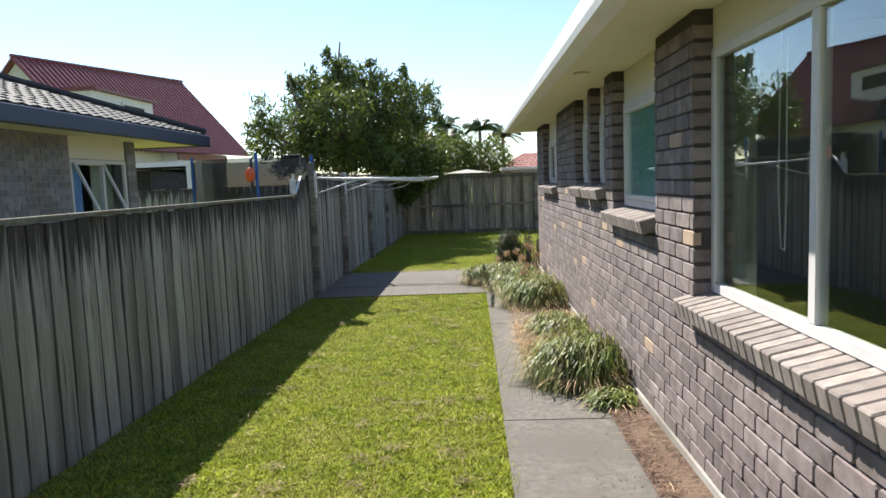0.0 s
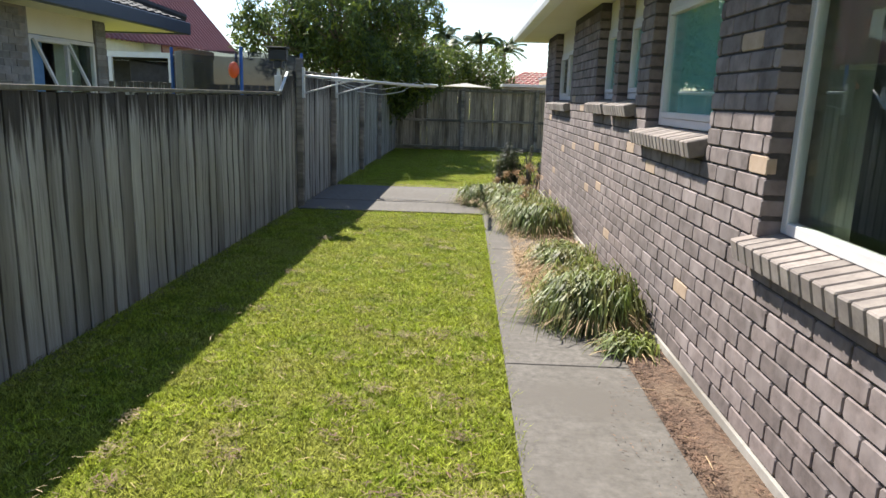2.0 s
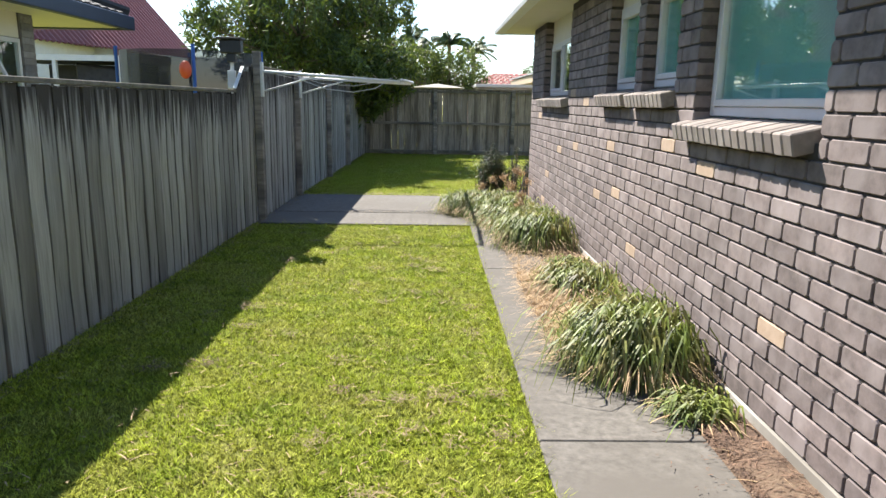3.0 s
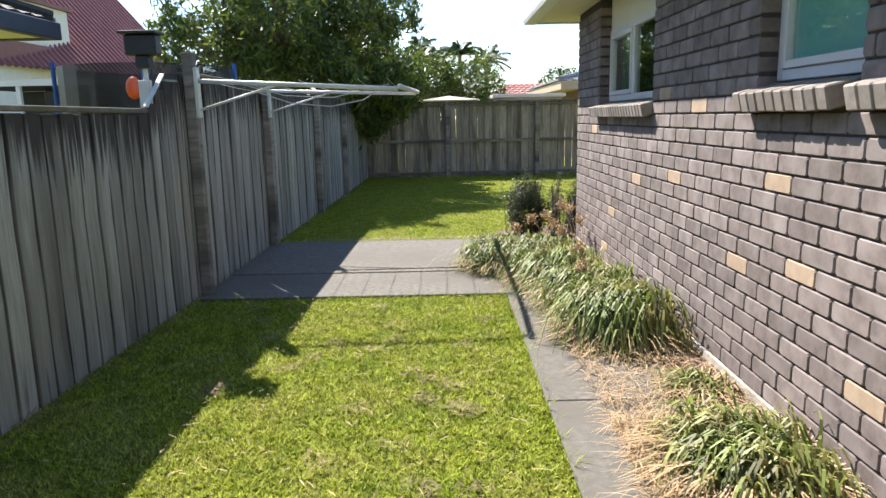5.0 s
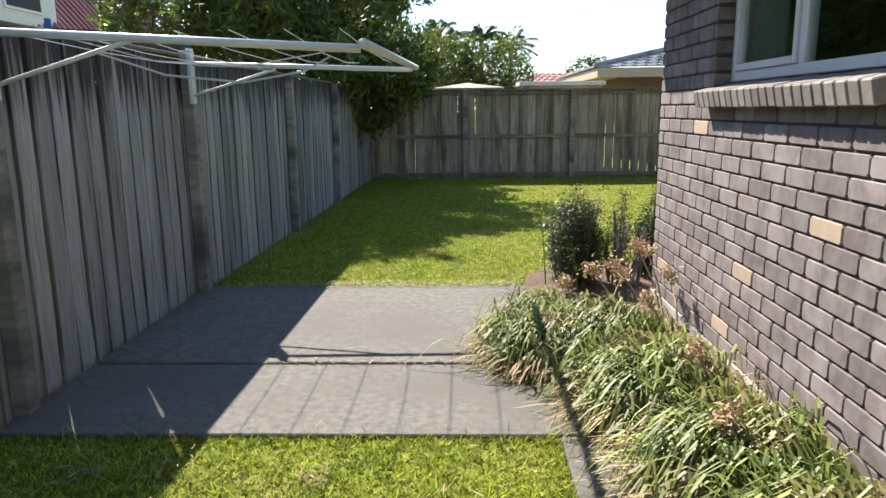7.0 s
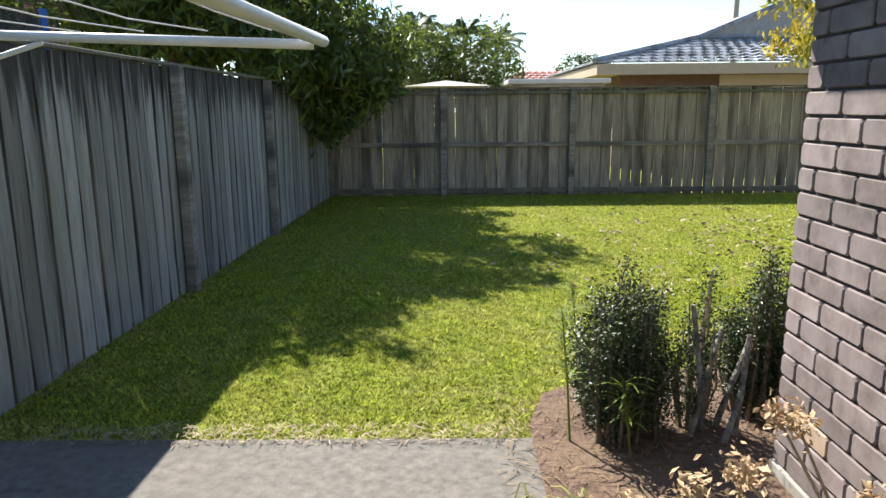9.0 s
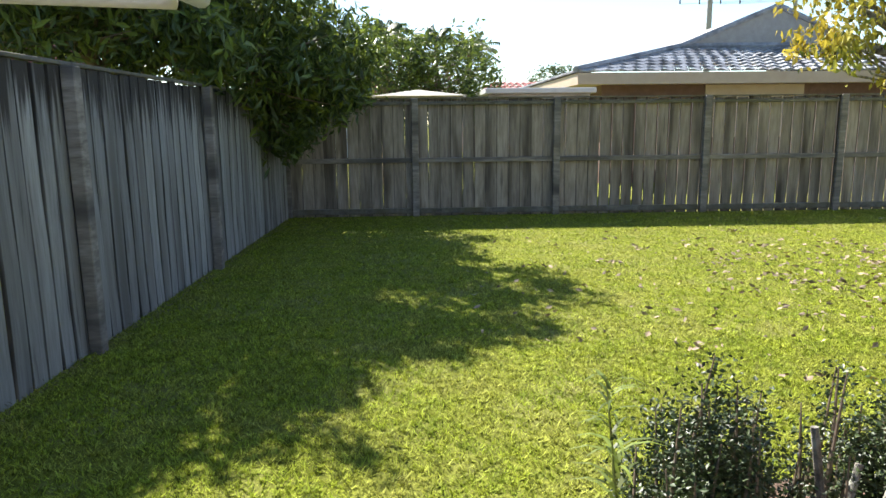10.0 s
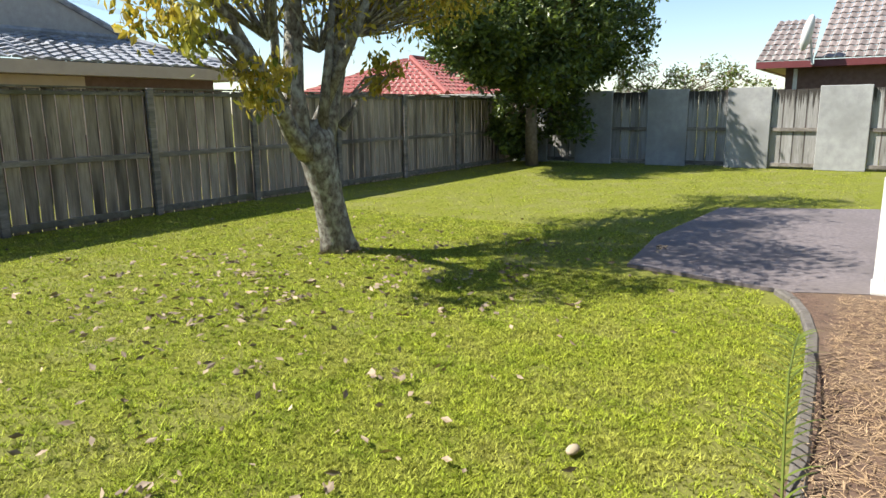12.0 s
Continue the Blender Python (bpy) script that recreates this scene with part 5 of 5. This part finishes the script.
shrub("box_shrub", "dark glossy box shrub with woody base at the house corner", 0.62, 11.85, 0.22, 0.73, 46, 24000, 31)
shrub("box_shrub", "sparse cut-back box shrub with bare stems by the corner", 0.98, 11.9, 0.10, 0.76, 14, 3500, 32)
shrub("box_shrub", "narrow dark box shrub close to the house corner", 1.30, 12.0, 0.16, 0.74, 36, 18000, 33)


def sprig(x, y, h, seed):
    t = thing("weed", "slender upright weed with narrow pale green leaves", "weed")
    rng = np.random.default_rng(seed)
    bm = bmesh.new()
    tube(bm, [(x, y, 0), (x - 0.02, y, h * 0.5), (x - 0.05, y + 0.01, h)], [0.006, 0.005, 0.002], 5)
    part("stem", bm, M_STRAP, t)
    k = 26
    z = np.linspace(h * 0.45, h * 1.0, k)
    base = np.stack([np.full(k, x) - 0.04 * z / h, np.full(k, y), z], 1)
    v, f = ribbons(base, rng.uniform(0, 6.28, k), np.full(k, 0.13), np.full(k, 0.7), np.full(k, 0.012), rng, seg=3)
    soup("leaves", v, f, M_LEAF2, t)


sprig(0.40, 11.75, 0.62, 1)
sprig(0.62, 11.6, 0.36, 2)
sprig(0.55, 12.35, 0.55, 3)


def seed_head(x, y, h, lx, ly, seed):
    t = thing("seed_head", "dried tan seed head on a bent brown stalk", "dried flower", "dried seed heads")
    rng = np.random.default_rng(seed)
    bm = bmesh.new()
    tube(bm, [(x, y, 0.03), (x + lx * 0.4, y + ly * 0.4, h * 0.6), (x + lx, y + ly, h)], [0.007, 0.006, 0.004], 5)
    part("stalk", bm, M_STRAW, t, "brown stalk")
    C = np.array([x + lx, y + ly, h]) + rng.normal(0, 1, (110, 3)) * 0.028
    v, f = leaf_soup(C, 0.032, rng, 0, 0.5)
    soup("head", v, f, M_STRAW, t)


for k, (x, y, h, lx, ly) in enumerate(((1.0, 10.7, 0.50, -0.12, 0.30), (1.02, 10.75, 0.46, -0.06, 0.28), (0.9, 10.6, 0.42, -0.2, 0.2), (0.75, 10.5, 0.40, -0.2, 0.25), (1.0, 10.4, 0.38, 0.02, 0.3), (0.7, 10.9, 0.30, 0.1, 0.1), (0.5, 10.6, 0.30, -0.1, 0.2), (0.85, 9.3, 0.36, -0.1, 0.1), (0.75, 8.7, 0.34, -0.1, 0.1), (0.9, 10.1, 0.36, -0.15, 0.1))):
    seed_head(x, y, h, lx, ly, 50 + k)

for k, (x, y, h, lx) in enumerate(((0.92, 11.8, 0.50, 0.12), (0.98, 11.82, 0.60, -0.06), (1.04, 11.85, 0.42, 0.14), (1.10, 11.78, 0.48, 0.05), (1.28, 11.8, 0.26, 0.12), (1.02, 11.7, 0.26, 0.08))):
    bm = bmesh.new()
    tube(bm, [(x, y, 0.02), (x + lx * 0.4, y, h * 0.5), (x + lx, y + 0.03, h)], [0.016, 0.013, 0.011], 7)
    solid("cut_stem", bm, M_BARK, "bare sawn-off shrub stem among the box shrubs", "stem", group="cut stems in the bed")

pd = thing("pedestal", "white fluted pedestal standing on the patio edge", "pedestal")
px_, py_ = 6.30, 11.68
bm = bmesh.new()
out = []
for k in range(48):
    a = 2 * math.pi * k / 48
    r = 0.215 + (0.012 if k % 4 in (1, 2) else -0.004)
    out.append((px_ + r * math.cos(a), py_ + r * math.sin(a)))
prism(bm, out, "z", 0.06, 0.89)
part("shaft", bm, M_GALV, pd, "white fluted shaft")
part("base", bx(px_ - 0.235, px_ + 0.235, py_ - 0.235, py_ + 0.235, 0.03, 0.058), M_GALV, pd, "white square base", bevel=0.006)
for r, z in ((0.21, 0.892), (0.19, 0.925), (0.17, 0.958)):
    bm = bmesh.new()
    bmesh.ops.create_cone(bm, cap_ends=True, segments=32, radius1=r, radius2=r - 0.01, depth=0.03, matrix=Matrix.Translation((px_, py_, z + 0.016)))
    part("cap_ring", bm, M_GALV, pd, "white cap ring")

# fallen leaves round the lawn tree, stone
rng = np.random.default_rng(77)
k = 760
c = np.stack([rng.normal(3.9, 1.7, k), rng.normal(16.0, 1.35, k), rng.uniform(0.035, 0.05, k)], 1)
h_ = np.stack([rng.normal(3.9, 1.7, 45), rng.normal(15.6, 1.3, 45), np.full(45, 0.045)], 1)
c = np.concatenate([c, h_[rng.integers(0, 45, 420)] + rng.normal(0, 1, (420, 3)) * np.array([0.07, 0.05, 0.004])])
c = c[(c[:, 1] < 19.6) & (c[:, 1] > 12.8) & (c[:, 0] > 0.2)]
v, f = leaf_soup(c, 0.064, rng, 0.0, 0.55)
v[:, 2] = 0.03 + (v[:, 2] - 0.03).clip(-0.01, 0.04) * 0.7
soup("fallen_leaves", v, f, M_LITTER, None, "scattered curled brown fallen leaves on the lawn", "leaves")
bm = bmesh.new()
bmesh.ops.create_icosphere(bm, subdivisions=2, radius=0.034, matrix=Matrix.Translation((2.70, 12.93, 0.03)) @ Matrix.Diagonal((1.4, 0.8, 0.45, 1)))
solid("stone", bm, M_STONE, "small pale stone lying on the lawn", "stone", smooth=True)

def frond(pts, seed):
    t = thing("fern_frond", "yellow-green feathery frond leaning over the garden edging", "fern")
    pts = [Vector(p) for p in pts]
    bm = bmesh.new()
    tube(bm, pts, 0.006, 5)
    part("stem", bm, M_LEAF2, t, "yellow-green stem")
    rng = np.random.default_rng(seed)
    B, A = [], []
    for a, b in zip(pts, pts[1:]):
        for k in range(14):
            B.append(a.lerp(b, k / 14))
            A.append(math.atan2(b.y - a.y, b.x - a.x) + (1 if k % 2 else -0.6))
    n = len(B)
    v, f = ribbons(np.array(B), np.array(A) + rng.normal(0, 0.12, n), rng.uniform(0.14, 0.24, n), np.full(n, 0.35), np.full(n, 0.011), rng, seg=3)
    soup("leaflets", v, f, M_LEAF2, t)


frond([(2.6, 12.14, 0.04), (3.0, 12.18, 0.16), (3.5, 12.22, 0.22), (4.0, 12.24, 0.20), (4.4, 12.25, 0.15)], 3)

# ---- grass ----


def blades(name, areas, seed, hgt, label):
    rng = np.random.default_rng(seed)
    P = []
    for x0, x1, y0, y1, den in areas:
        k = int((x1 - x0) * (y1 - y0) * den)
        P.append(np.stack([rng.uniform(x0, x1, k), rng.uniform(y0, y1, k)], 1))
    P = np.concatenate(P)
    P = P[P[:, 0] > -2.49 + 0.02 * P[:, 1]]
    P = rng.permutation(P)
    k = max(1, len(P) // 11)
    C = P[:k]
    own = rng.integers(0, k, len(P))
    loose = rng.uniform(0, 1, len(P)) < 0.35
    off = rng.normal(0, 0.007, (len(P), 2))
    tall = rng.uniform(0.4, 1.55, k)[own]
    P = np.where(loose[:, None], P, C[own] + off)
    n = len(P)
    a = np.where(loose, rng.uniform(0, 2 * np.pi, n), np.arctan2(off[:, 1], off[:, 0]) + rng.normal(0, 0.5, n))
    ln = rng.uniform(0.5, 1.2, n) * hgt * tall
    w = rng.uniform(0.0015, 0.0046, n)
    lean = rng.uniform(0.3, 2.1, n)
    b = np.stack([P[:, 0], P[:, 1], np.zeros(n)], 1)
    s = np.stack([-np.sin(a), np.cos(a), 0 * a], 1) * w[:, None]
    t = b + np.stack([np.cos(a) * ln * lean, np.sin(a) * ln * lean, ln], 1)
    v = np.stack([b - s, b + s, t], 1).reshape(-1, 3)
    f = np.arange(3 * n).reshape(-1, 3)
    soup(name, v, f, M_BLADE, None, label, "grass")


blades("grass", [(-2.5, 0.17, 0.9, 2.6, 13000), (-2.5, 0.165, 2.6, 9.33, 20000)], 1, 0.018, "short bright green mown grass beside the path")
blades("grass", [(-2.5, 0.3, 11.78, 15.0, 15000), (0.3, 0.7, 12.0, 15.0, 12000), (0.7, 4.2, 12.6, 14.4, 18000), (0.7, 4.2, 14.4, 15.0, 11000), (4.2, 5.9, 12.6, 15.0, 9000), (2.4, 5.5, 12.2, 12.6, 10000), (-2.5, 8.0, 15.0, 17.0, 9000), (-2.5, 8.0, 17.0, 20.5, 6000), (8.0, 17.7, 12.0, 20.5, 800), (6.0, 8.0, 13.9, 15.0, 3000)], 2, 0.017, "short yellow-green mown grass on the back lawn")

blades("grass", [(0.145, 0.185, 0.5, 9.3, 9000), (-2.2, 0.17, 9.27, 9.32, 7000), (-2.2, 0.3, 11.77, 11.82, 5000)], 5, 0.034, "longer ragged grass along the concrete edges")
rt = np.random.default_rng(8)


def strewn(base, ln, h, label, m):
    """Short dry blades lying about the given points, as one heap of stuff."""
    t = thing("dry_grass", label, "dry plants", kind="stuff")
    n = len(base)
    v, f = ribbons(base, rt.uniform(0, 2 * np.pi, n), ln * rt.uniform(0.05, 0.22, n), rt.uniform(0.1, 0.9, n) * h, rt.uniform(0.0025, 0.0055, n), rt, seg=3)
    soup("stalks", v, f, m, t)


k = 2300
y_ = rt.uniform(1.0, 20.0, k)
strewn(np.stack([-2.50 + 0.02 * y_ + rt.uniform(0.02, 0.15, k), y_, np.full(k, 0.03)], 1), 0.35, 0.5, "dead grass and litter along the foot of the fence", M_DEAD)
for m_, k in ((M_DEAD, 45), (M_MULCH, 25)):
    mid = np.stack([rt.uniform(-1.8, 0.05, k), rt.uniform(1.6, 9.0, k), np.full(k, 0.03)], 1)
    own = rt.integers(0, k, k * 45)
    strewn(mid[own] + rt.normal(0, 1, (k * 45, 3)) * np.array([0.04, 0.04, 0.003]), 0.25, 0.3, "bare brown tufts scattered in the lawn", m_)
straw(-2.2, 0.1, 1.0, 9.2, 900, 0.15, "dry mown clippings lying on the lawn", 0.35, M_STRAW)
straw(-2.2, 0.1, 1.0, 9.2, 1500, 0.2, "small brown dead tufts in the lawn", 0.2, M_DEAD)
straw(-1.9, 0.2, 11.74, 11.9, 900, 0.25, "brown litter along the far edge of the slab", 0.25, M_LITTER)

# ---- bricks, last ----
bricks_made = {}
TANS = [(7.127, 1.115), (7.513, 0.675), (6.892, 0.774), (9.267, 0.924), (8.456, 1.014), (5.166, 1.047), (4.25, 0.465), (10.75, 1.22), (11.18, 0.3), (5.72, 1.20), (8.05, 1.42), (8.5, 1.55), (3.75, 1.75), (3.4, 1.25), (9.9, 0.55), (6.3, 0.38), (10.3, 0.2)]


def brick_mesh(length, name):
    key = round(length, 2)
    if key not in bricks_made:
        bm = bmesh.new()
        a, b, c = length / 2, 0.0382, 0.010
        out = [(-a + c, -b), (a - c, -b), (a, -b + c), (a, b - c), (a - c, b), (-a + c, b), (-a, b - c), (-a, -b + c)]
        rings = [[bm.verts.new((x, u * (1 - e / a), v * (1 - e / b))) for u, v in out] for x, e in ((0, 0.0035), (0.0045, 0), (0.04, 0))]
        bm.faces.new(rings[0])
        for r0, r1 in zip(rings, rings[1:]):
            for k in range(8):
                bm.faces.new((r0[k], r0[(k + 1) % 8], r1[(k + 1) % 8], r1[k]))
        bricks_made[key] = to_mesh(name, bm, M_BRICK)
        t = bricks_made[key].copy()
        t.materials[0] = M_TAN
        bricks_made[("tan", key)] = t
    return bricks_made[key], bricks_made[("tan", key)]


BV, BF = [], []


def loose_brick(x0, x1, y0, y1, z0, z1):
    """A brick with its front edges cut back, for the joined ones."""
    i, c, e = len(BV), min(0.010, (y1 - y0) / 4), 0.0035
    for x, k in ((x0, e), (x0 + 0.0045, 0), (x1, 0)):
        a0, a1, b0, b1 = y0 + k, y1 - k, z0 + k, z1 - k
        BV.extend((x, u, v) for u, v in ((a0 + c, b0), (a1 - c, b0), (a1, b0 + c), (a1, b1 - c), (a1 - c, b1), (a0 + c, b1), (a0, b1 - c), (a0, b0 + c)))
    BF.extend(((i, i + 7, i + 6, i + 5), (i, i + 5, i + 4, i + 1), (i + 1, i + 4, i + 3, i + 2)))
    for a in (0, 8):
        for k in range(8):
            BF.append((i + a + k, i + a + (k + 1) % 8, i + a + 8 + (k + 1) % 8, i + a + 8 + k))


rk = random.Random(9)
course, module, z, row = 0.0865, 0.2425, 0.090, 0
while z + 0.0765 <= SOFFIT + 0.01:
    zc = z + 0.038
    spans, e = [], -1.5
    for (a, b, zs), zt in zip(HOLES, TOPS):
        if zc > zs - 0.02:
            spans.append((e, a))
            e = b
    spans.append((e, CORNER))
    for a, b in spans:
        if b < 0:
            continue
        y = a
        start = math.floor(a / module) * module + (module / 2 if row % 2 else 0)
        cutsy = [a] + [c for c in (start + k * module for k in range(0, int((b - a) / module) + 3)) if a + 0.045 < c < b - 0.045] + [b]
        for p, q in zip(cutsy, cutsy[1:]):
            lo, hi = p + 0.0045, q - 0.0045
            if p == a:
                lo = p
            if q == b:
                hi = q
            near = 2.9 < (p + q) / 2 < 8.4 and zc < 1.40
            tan = any(p < ty < q and abs(zc - tz) < 0.044 for ty, tz in TANS)
            depth = 0.108 if (p == a or q == b) and zc > 0.85 or q == CORNER else 0.03
            out = rk.uniform(-0.0015, 0.002)
            if tan or (near and len(wall.children) < 304 and depth < 0.1):
                ob = part("brick", brick_mesh(hi - lo, "brick")[1 if tan else 0], None, wall, "tan brick" if tan else "")
                ob.location = (WALL - out, (lo + hi) / 2, zc)
                ob.rotation_euler = (rk.uniform(-0.006, 0.006), 0, 0)
            else:
                loose_brick(WALL - out, WALL + depth, lo, hi, zc - 0.0382 + rk.uniform(-0.001, 0.001), zc + 0.0382)
    z += course
    row += 1
# end wall at the corner
z, row = 0.090, 0
while z + 0.0765 <= SOFFIT + 0.01:
    x = WALL + 0.112 + (0.12 if row % 2 else 0)
    while x < 5.7:
        i = len(BV)
        y0, y1 = CORNER - 0.008, CORNER
        BV.extend([(a, b, c) for a in (x, x + 0.233) for b in (y0, y1) for c in (z, z + 0.0765)])
        for f in ((0, 1, 3, 2), (4, 6, 7, 5), (0, 4, 5, 1), (2, 3, 7, 6), (0, 2, 6, 4), (1, 5, 7, 3)):
            BF.append(tuple(i + k for k in f))
        x += module
    z += course
    row += 1
soup("bricks", BV, BF, M_BRICKS, wall)
